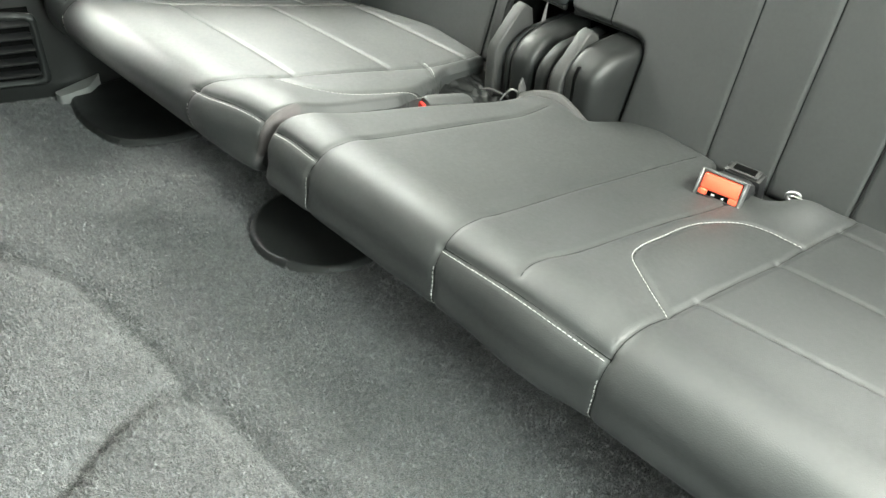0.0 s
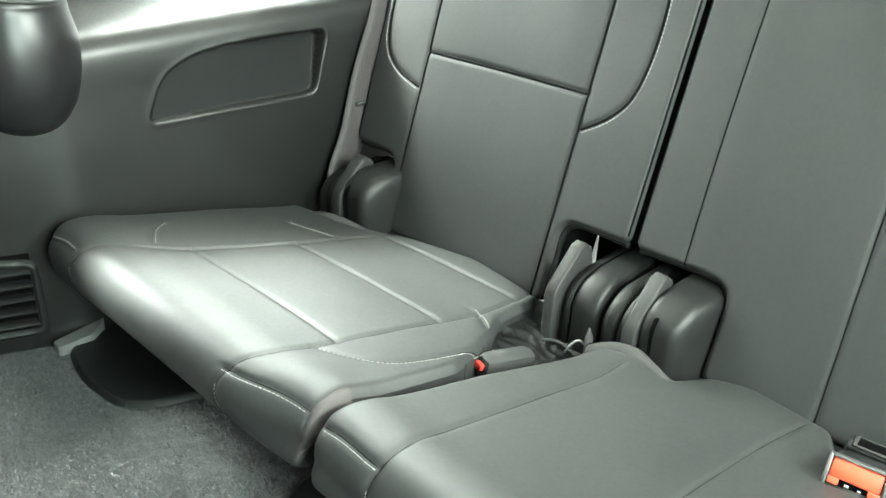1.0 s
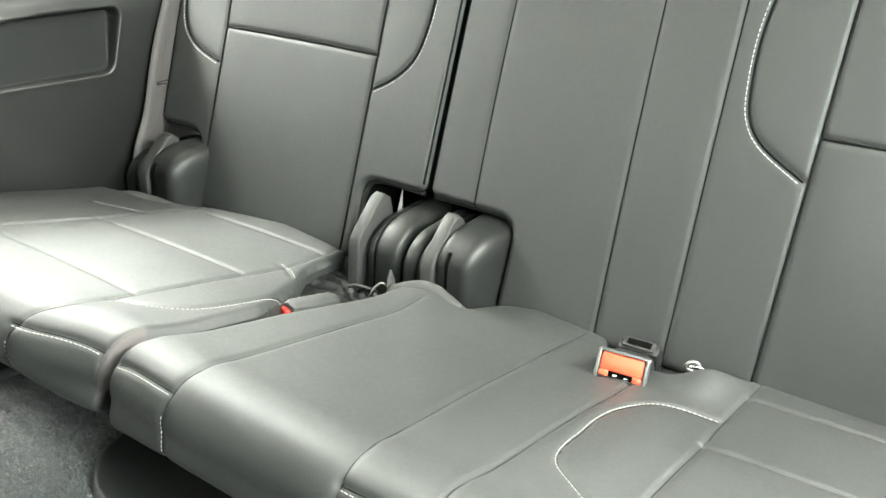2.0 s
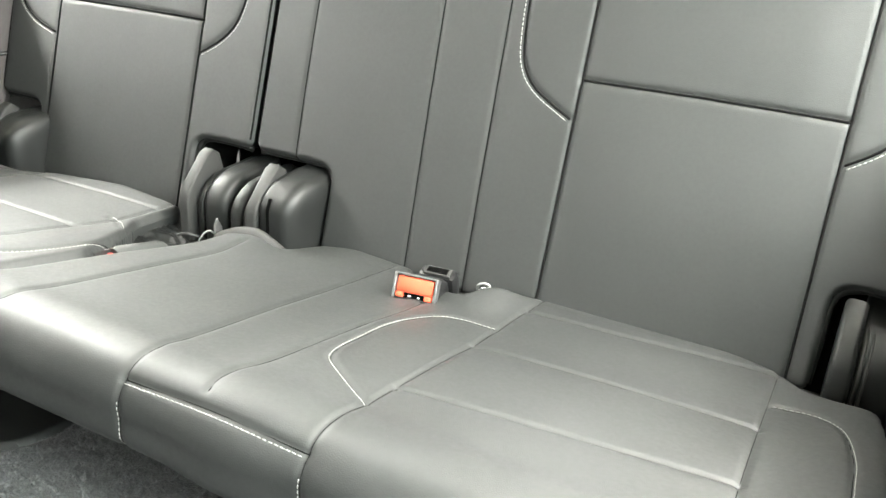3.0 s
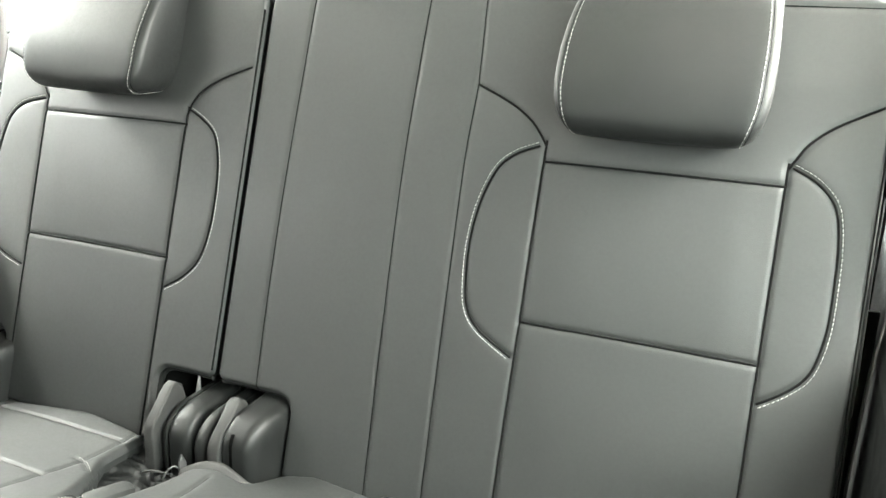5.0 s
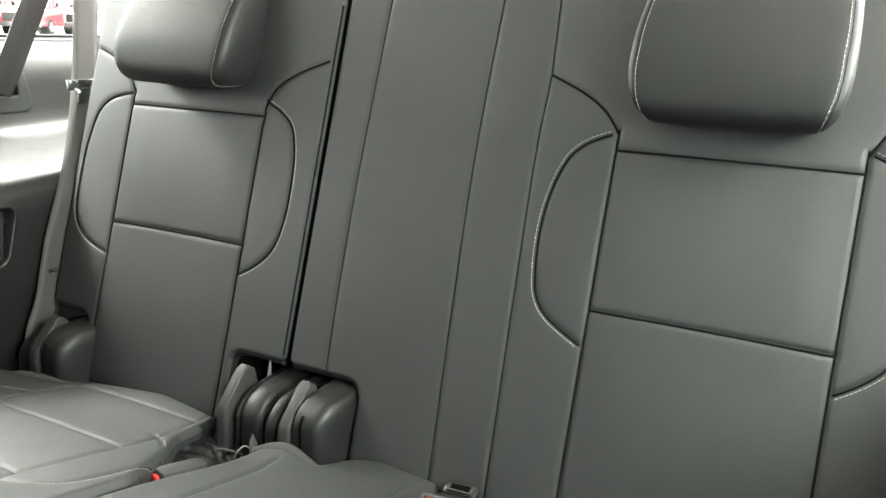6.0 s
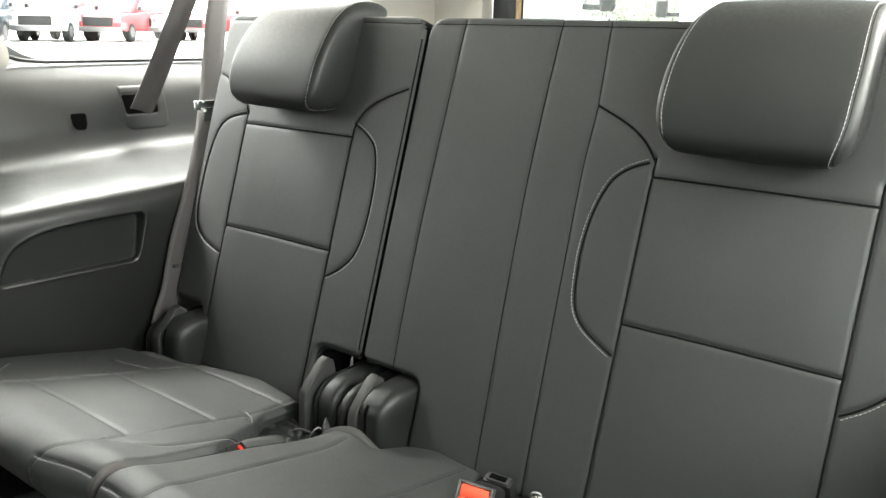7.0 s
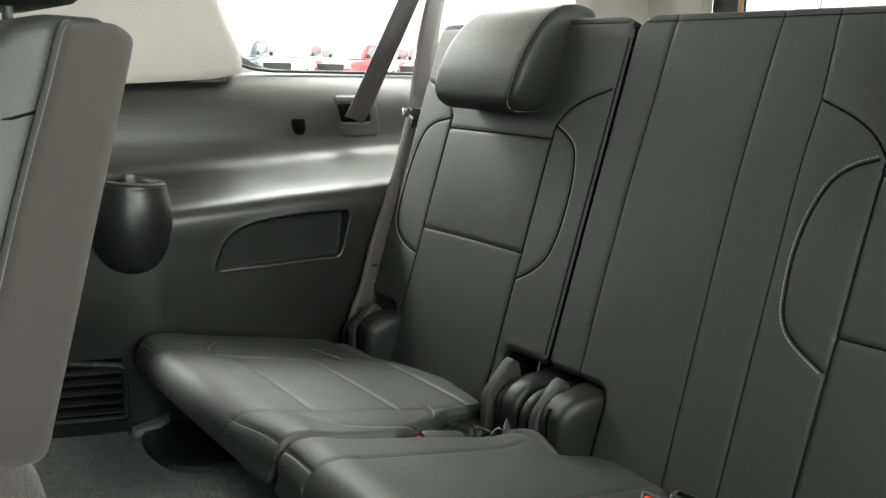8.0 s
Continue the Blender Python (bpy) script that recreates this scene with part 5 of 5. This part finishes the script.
c = Cover((0.50, 0.63, 0.46, 0.578), 0.003, lambda u, v: np.maximum(ed(u, v), -eh(u, v)), lambda u, v: (np.stack([np.interp(v, TR_Z, TR_X) + 0.0016, u, v], 1), np.tile((1.0, 0, 0), (len(u), 1))), roll=0.002)
c.panels(bezel, TRIM, [], "face")
c.sides("rim", bezel, TRIM, lambda a, n: a - np.array((0.006, 0, 0)))
bm = bmesh.new()
va = [bm.verts.new((tr_x(z) + 0.0012, y, z)) for y, z in hole]
vb = [bm.verts.new((tr_x(z) - 0.012, y, z)) for y, z in hole]
bm.faces.new(va)
for i in range(len(va)):
    bm.faces.new((va[i], va[(i + 1) % len(va)], vb[(i + 1) % len(va)], vb[i]))
part("slot", bm, SHADE, bezel, "slot, its shade put into the colour")
clip_t = thing("trim_clip", (-0.70, 0.44, 0.48), "small dark retaining clip in the trim", "clip")
bm = bmesh.new()
prof = rounded([(0.408, 0.507), (0.438, 0.507), (0.438, 0.487), (0.432, 0.475), (0.415, 0.475), (0.408, 0.487)], 0.005)
va = [bm.verts.new((tr_x(z) + 0.003, y, z)) for y, z in prof]
vb = [bm.verts.new((tr_x(z) - 0.01, y, z)) for y, z in prof]
bm.faces.new(va)
for i in range(len(va)):
    bm.faces.new((va[i], va[(i + 1) % len(va)], vb[(i + 1) % len(va)], vb[i]))
part("face", bm, SHADE, clip_t)

# cup holder pod
cup = thing("cup_holder", (-0.495, 0.0, 0.28), "glossy black moulded cup holder pod on the side trim", "cup holder")
rings = [(0.008, 0.284), (0.024, 0.287), (0.040, 0.300), (0.053, 0.325), (0.060, 0.355), (0.0620, 0.380), (0.0605, 0.402), (0.0560, 0.424), (0.0555, 0.431), (0.053, 0.436), (0.049, 0.434), (0.047, 0.42), (0.045, 0.35), (0.038, 0.335), (0.004, 0.333)]
rings = spline(rings, 4)
n = 48
v, f = [], []
for r, z in rings:
    for k in range(n):
        a = 2 * math.pi * k / n
        v.append((-0.502 + 1.14 * r * math.cos(a), -0.003 + 1.12 * r * math.sin(a), z - 0.008 - 0.10 * r * math.sin(a)))
for i in range(len(rings) - 1):
    for k in range(n):
        f.append((i * n + k, i * n + (k + 1) % n, (i + 1) * n + (k + 1) % n, (i + 1) * n + k))
f.append(tuple(range(n))[::-1])
f.append(tuple((len(rings) - 1) * n + k for k in range(n)))
mesh_ob("bowl", v, f, GLOSSY, cup)
lip = [(-0.502 + 1.14 * 0.0545 * math.cos(2 * math.pi * k / 40), -0.003 + 0.0575 * math.sin(2 * math.pi * k / 40), 0.4285 - 0.006 * math.sin(2 * math.pi * k / 40)) for k in range(40)]
cord("lip", lip, 0.0028, SILVER_PLASTIC, cup, closed=True)
boxed("divider", (-0.535, 0.00, 0.38), (-0.520, 0.022, 0.438), GLOSSY, cup, 0.004)

# air vent with louvres, in the slanted front of the trim
vent = thing("air_vent", (-0.51, -0.08, 0.03), "black air vent with slanted louvres low in the side trim", "vent")
vm = Matrix.Translation((-0.4940, -0.0345, 0.0)) @ Matrix(((1, 0.37, 0, 0), (0, 1, 0, 0), (0, 0, 1, 0), (0, 0, 0, 1)))
fr_o = rounded([(0.013, 0.025), (0.011, 0.127), (-0.118, 0.143), (-0.125, 0.026)], [0.014, 0.012, 0.012, 0.014])
fr_i = rounded([(0.002, 0.036), (0.001, 0.117), (-0.108, 0.131), (-0.114, 0.037)], [0.010, 0.008, 0.008, 0.010])
eo, ei = outline(fr_o), outline(fr_i)
c = Cover((-0.13, 0.018, 0.02, 0.150), 0.003, lambda u, v: np.maximum(eo(u, v), -ei(u, v)), lambda u, v: (np.stack([-0.4940 + 0.006 + 0.37 * u, -0.0345 + u, v], 1), np.tile((0.938, -0.347, 0), (len(u), 1))), roll=0.004)
c.panels(vent, PLASTIC, [], "frame")
c.sides("rim", vent, PLASTIC, lambda a, n: a - np.array((0.018, -0.006, 0)))
boxed("back", (-0.004, -0.118, 0.032), (0.000, 0.006, 0.136), SHADE, vent, 0.0, "dark duct", vm)
for k in range(5):
    z = 0.047 + 0.0175 * k
    mm = vm @ Matrix.Translation((0.003, 0, z)) @ Euler((0, radians(28), 0)).to_matrix().to_4x4()
    boxed("louvre", (-0.006, -0.112, -0.0013), (0.008, 0.002, 0.0013), GLOSSY, vent, 0.001, "", mm)

# floor covers
def floor_cover(poly, label):
    t = thing("floor_cover", (float(np.mean(poly[:, 0])), float(np.mean(poly[:, 1])), 0.0), label, "floor cover", "seat foot covers")

    def surf(u, v):
        return np.stack([u, v, np.full(len(u), 0.009)], 1), np.tile((0.0, 0.0, 1.0), (len(u), 1))
    c = Cover((poly[:, 0].min(), poly[:, 0].max(), poly[:, 1].min(), poly[:, 1].max()), 0.003, outline(poly), surf, roll=0.006)
    c.panels(t, PLASTIC, [], "plate")
    # edge in lighter plastic, which puts the rim's reflection into its colour
    c.sides("edge", t, SILVER_PLASTIC, lambda a, n: np.stack([a[:, 0], a[:, 1], np.full(len(a), -0.012)], 1))


ang = np.linspace(0, 2 * math.pi, 49)[:-1]
floor_cover(np.stack([0.084 * np.cos(ang) - 0.002, 0.082 * np.sin(ang) + 0.078], 1), "round black plastic floor cover under the seat edge")
floor_cover(rounded([(-0.482, 0.20), (-0.486, -0.004), (-0.410, -0.028), (-0.306, -0.018), (-0.276, 0.06), (-0.276, 0.20)], [0.02, 0.03, 0.05, 0.06, 0.04, 0.02]), "rounded black plastic floor cover beside the side trim")
tab = thing("trim_tab", (-0.495, 0.0, 0.0), "pale grey plastic tab at the foot of the trim", "tab")
tb = rounded([(-0.486, -0.022), (-0.468, -0.022), (-0.464, 0.02), (-0.484, 0.045)], 0.005)
bm = bmesh.new()
va = [bm.verts.new((x, y, 0.014 + 0.25 * max(0, y))) for x, y in tb]
vb = [bm.verts.new((x, y, -0.01)) for x, y in tb]
bm.faces.new(va)
for i in range(len(va)):
    bm.faces.new((va[i], vb[i], vb[(i + 1) % len(va)], va[(i + 1) % len(va)]))
part("tab", bm, TAB, tab)

# ---------------------------------------------------------------- fittings on the right shelf
tray = thing("cup_tray", (0.87, 0.33, 0.40), "satin grey tray with a cup recess in the side shelf", "tray")
to = rounded([(0.818, 0.235), (0.925, 0.220), (0.95, 0.45), (0.824, 0.440)], 0.03)
ti = np.stack([0.880 + 0.042 * np.cos(ang), 0.335 + 0.050 * np.sin(ang)], 1)
eto, eti = outline(to), outline(ti)
c = Cover((0.81, 0.96, 0.21, 0.46), 0.005, lambda u, v: np.maximum(eto(u, v), -eti(u, v)), lambda u, v: (np.stack([u, v, 0.407 + 0.04 * (u - 0.82)], 1), np.tile((0.0, 0, 1.0), (len(u), 1))), roll=0.006)
c.panels(tray, SHELF, [], "rim_plate")
c.sides("edge", tray, SHELF, lambda a, n: a - np.array((0, 0, 0.02)))
# flat plate whose near-black colour gives the cup recess its shade
boxed("cup_floor", (0.830, 0.275, 0.396), (0.930, 0.395, 0.4005), SHADE, tray, 0.001, "cup recess, its shade put into the colour")
bin_t = thing("storage_bin", (0.87, 0.66, 0.41), "dark square storage bin with a pale rim in the side shelf", "bin")
for lo, hi in (((0.820, 0.500, 0.402), (0.829, 0.690, 0.432)), ((0.94, 0.500, 0.402), (0.950, 0.690, 0.438)), ((0.829, 0.500, 0.402), (0.94, 0.512, 0.432)), ((0.829, 0.678, 0.402), (0.94, 0.690, 0.436))):
    boxed("rim", lo, hi, SHELF, bin_t, 0.003)
# solid block; the deep well's shade is painted on as near-black
boxed("well", (0.829, 0.512, 0.404), (0.94, 0.678, 0.421), SHADE, bin_t, 0.001, "bin well, its shade put into the colour")
hk = thing("coat_hook", (0.85, 0.88, 0.44), "short pale plastic hook on the side trim", "hook")
cord("peg", [(0.842, 0.86, 0.442), (0.852, 0.89, 0.458), (0.866, 0.93, 0.482)], 0.004, TAB, hk, sides=8)

# ---------------------------------------------------------------- second-row seat
seat2 = thing("second_row_seat", (-0.27, -0.45, 0.0), "black leather second-row seat with a grey cloth side and raised backrest", "car seat")
body = rounded([(-0.136, 0.640), (-0.148, 0.660), (-0.225, 0.662), (-0.278, 0.627), (-0.328, 0.44), (-0.378, 0.22), (-0.368, 0.18), (-0.262, 0.184)], [0.012, 0.015, 0.03, 0.04, 0.1, 0.05, 0.03, 0.02])
bm = bmesh.new()
extrude_x(bm, [tuple(q) for q in body], -0.50, -0.056, 0.018)
part("backrest", bm, LEATHER, seat2)
felt = rounded([(-0.121, 0.641), (-0.142, 0.656), (-0.195, 0.651), (-0.212, 0.590), (-0.255, 0.450), (-0.325, 0.195), (-0.240, 0.186)], [0.010, 0.010, 0.006, 0.1, 0.1, 0.02, 0.02])
c = Cover((-0.35, -0.12, 0.18, 0.67), 0.006, outline(felt), lambda u, v: (np.stack([np.full(len(u), -0.050), u, v], 1), np.tile((1.0, 0, 0), (len(u), 1))), roll=0.005)
c.panels(seat2, FELT, [], "side_cloth")
c.sides("back_cloth", seat2, FELT, lambda a, n: a - np.array((0.40, 0, 0)))
cord("piping", [(-0.049, y, z) for y, z in spline([(-0.186, 0.652), (-0.196, 0.646), (-0.214, 0.588), (-0.257, 0.450), (-0.326, 0.200)], 8)], 0.0035, FELT, seat2)
cord("seam", [(-0.054, -0.222, 0.565), (-0.056, -0.245, 0.558), (-0.06, -0.275, 0.555)], 0.0016, SEAM, seat2)
bm = bmesh.new()
box(bm, (-0.41, -0.270, 0.674), (-0.112, -0.138, 0.86), 0.035, None, 4)
part("headrest", bm, LEATHER_SMOOTH, seat2)
for x in (-0.34, -0.20):
    cord("post", [(x, -0.215, 0.64), (x, -0.215, 0.72)], 0.006, STEEL, seat2, sides=8)
bm = bmesh.new()
extrude_x(bm, [tuple(q) for q in rounded([(-0.45, 0.090), (-0.235, 0.092), (-0.204, 0.066), (-0.190, -0.005), (-0.45, -0.005)], [0.01, 0.03, 0.03, 0.01, 0.01])], -0.46, -0.300, 0.012)
part("hinge_cover", bm, FUZZ, seat2, "pale grey fuzzy cloth cover")
bm = bmesh.new()
box(bm, (-0.52, -0.86, 0.20), (-0.06, -0.35, 0.31), 0.03, None, 3)
part("cushion", bm, LEATHER, seat2)
bm = bmesh.new()
box(bm, (-0.47, -0.80, 0.0), (-0.14, -0.42, 0.21), 0.015)
part("pedestal", bm, FELT, seat2)

# ---------------------------------------------------------------- outside
GROUND = -0.62
bm = bmesh.new()
bmesh.ops.create_grid(bm, x_segments=24, y_segments=24, size=400)
for q in bm.verts:
    q.co.z = GROUND
tagged(part("ground", bm, ASPHALT, None), "pale concrete car park", "ground", kind="structure")


def pickup(at, yaw, paint, label, scale=1.0):
    """Pickup with its nose along +x before the turn."""
    t = thing("pickup_truck", (at[0], at[1], GROUND), label, "truck", "parked trucks")
    m = Matrix.Translation((at[0], at[1], GROUND)) @ Euler((0, 0, radians(yaw))).to_matrix().to_4x4() @ Matrix.Scale(scale, 4)

    def side(name, prof, y0, y1, mat, bev, parent=t, label=""):
        bm = bmesh.new()
        extrude_x(bm, prof, y0, y1, bev)
        for q in bm.verts:
            q.co = m @ Vector((q.co.y, q.co.x, q.co.z))
        return part(name, bm, mat, parent, label)
    body = side("body", [(-2.85, 0.55), (-2.85, 1.25), (-0.95, 1.28), (0.95, 1.24), (1.15, 1.20), (2.65, 1.10), (2.88, 0.98), (2.90, 0.50), (2.4, 0.42), (-2.6, 0.45)], -0.98, 0.98, paint, 0.07)
    side("cab", [(-1.0, 1.22), (-0.88, 1.86), (-0.55, 1.93), (0.45, 1.92), (0.62, 1.86), (1.22, 1.20)], -0.80, 0.80, paint, 0.06)
    side("side_glass", [(-0.85, 1.30), (-0.76, 1.78), (0.40, 1.80), (0.92, 1.30)], -0.815, 0.815, CAR_GLASS, 0.01)
    side("windscreen", [(0.66, 1.80), (0.72, 1.84), (1.28, 1.24), (1.20, 1.22)], -0.70, 0.70, CAR_GLASS, 0.01)
    side("grille", [(2.86, 0.62), (2.93, 0.64), (2.93, 0.98), (2.86, 1.0)], -0.62, 0.62, RUBBER, 0.02)
    side("bumper", [(2.75, 0.40), (2.98, 0.42), (2.98, 0.60), (2.75, 0.62)], -0.97, 0.97, STEEL, 0.03)
    for y in (-0.82, 0.82):
        side("headlight", [(2.82, 0.80), (2.92, 0.80), (2.90, 0.99), (2.80, 1.0)], y - 0.14, y + 0.14, CHROME, 0.02)
        s = 1 if y > 0 else -1
        arm = side("mirror_arm", [(0.90, 1.30), (0.96, 1.30), (0.96, 1.335), (0.90, 1.335)], s * 0.80, s * 0.95, RUBBER, 0.008)
        side("mirror", [(0.87, 1.30), (0.98, 1.29), (0.99, 1.43), (0.93, 1.46), (0.87, 1.44)], s * 0.91, s * 1.02, RUBBER, 0.025, arm)
        side("door_seam", [(-0.02, 0.6), (0.0, 0.6), (0.0, 1.26), (-0.02, 1.26)], s * 0.975 - 0.008, s * 0.975 + 0.008, RUBBER, 0.0)
    for x in (-1.85, 1.85):
        for y in (-0.86, 0.86):
            bm = bmesh.new()
            bmesh.ops.create_cone(bm, cap_ends=True, segments=28, radius1=0.40, radius2=0.40, depth=0.27)
            bmesh.ops.bevel(bm, geom=[e for e in bm.edges if e.is_boundary or abs(e.verts[0].co.z - e.verts[1].co.z) < 1e-4 and e.calc_length() < 0.2], offset=0.04, segments=2, affect="EDGES")
            for q in bm.verts:
                q.co = m @ (Vector((x, y, 0.40)) + Vector((q.co.x, q.co.z, q.co.y)))
            wheel = part("wheel", bm, RUBBER, t)
            bm = bmesh.new()
            bmesh.ops.create_cone(bm, cap_ends=True, segments=20, radius1=0.24, radius2=0.21, depth=0.03)
            s = 1 if y > 0 else -1
            for q in bm.verts:
                q.co = m @ (Vector((x, y + s * 0.13, 0.40)) + Vector((q.co.x, s * q.co.z, q.co.y)))
            part("rim", bm, STEEL, wheel)
    return t


pickup((-49.4, 22.4), -44, DARK_PAINT, "dark blue pickup truck parked at the end of the row", 1.42)
pickup((-49.0, 26.0), -46, WHITE_PAINT, "white pickup truck parked between the dark blue and the red one", 1.42)
pickup((-48.6, 30.2), -56, RED_PAINT, "red pickup truck parked in the lot", 1.42)
pickup((-50.4, 33.8), -54, WHITE_PAINT, "white pickup truck parked between two red ones", 1.42)
pickup((-49.4, 37.2), -58, RED_PAINT, "second red pickup truck further along the row", 1.42)
pickup((-49.5, 41.6), -56, WHITE_PAINT, "white pickup truck far along the row", 1.42)
pickup((-3.73, 6.0), -63, WHITE_PAINT, "white pickup truck parked nose-in behind the car", 1.12)
pickup((-2.31, 9.3), -68, WHITE_PAINT, "white pickup truck parked beside the other one behind", 1.12)


def hedge(at, w, h, d, seed, label):
    rng = np.random.default_rng(seed)
    t = thing("hedge", (at[0], at[1], GROUND), label, "hedge")
    v, f = [], []
    for i in range(2600):
        p = rng.uniform(-1, 1, 3)
        lump = 0.75 + 0.25 * math.sin(3 * p[0] + seed) * math.cos(2 * p[1])
        if p[2] > lump:
            continue
        c = np.array((at[0] + p[0] * w, at[1] + p[1] * d, GROUND + (p[2] + 1) / 2 * h))
        a, b = rng.normal(size=3), rng.normal(size=3)
        a /= np.linalg.norm(a)
        b -= a * (a @ b)
        b /= np.linalg.norm(b)
        k = len(v)
        v += [c + a * 0.18, c + b * 0.09, c - a * 0.18, c - b * 0.09]
        f.append((k, k + 1, k + 2, k + 3))
    ob = mesh_ob("leaves", v, f, LEAF, t, smooth=False)
    tagged(ob, kind="stuff")
    return t


hedge((-25.0, 53.7), 3.2, 4.4, 1.5, 3, "pale green leafy hedge at the edge of the lot")
hedge((-101.5, 39.7), 2.4, 4.6, 1.5, 4, "small green trees far behind the parked trucks")
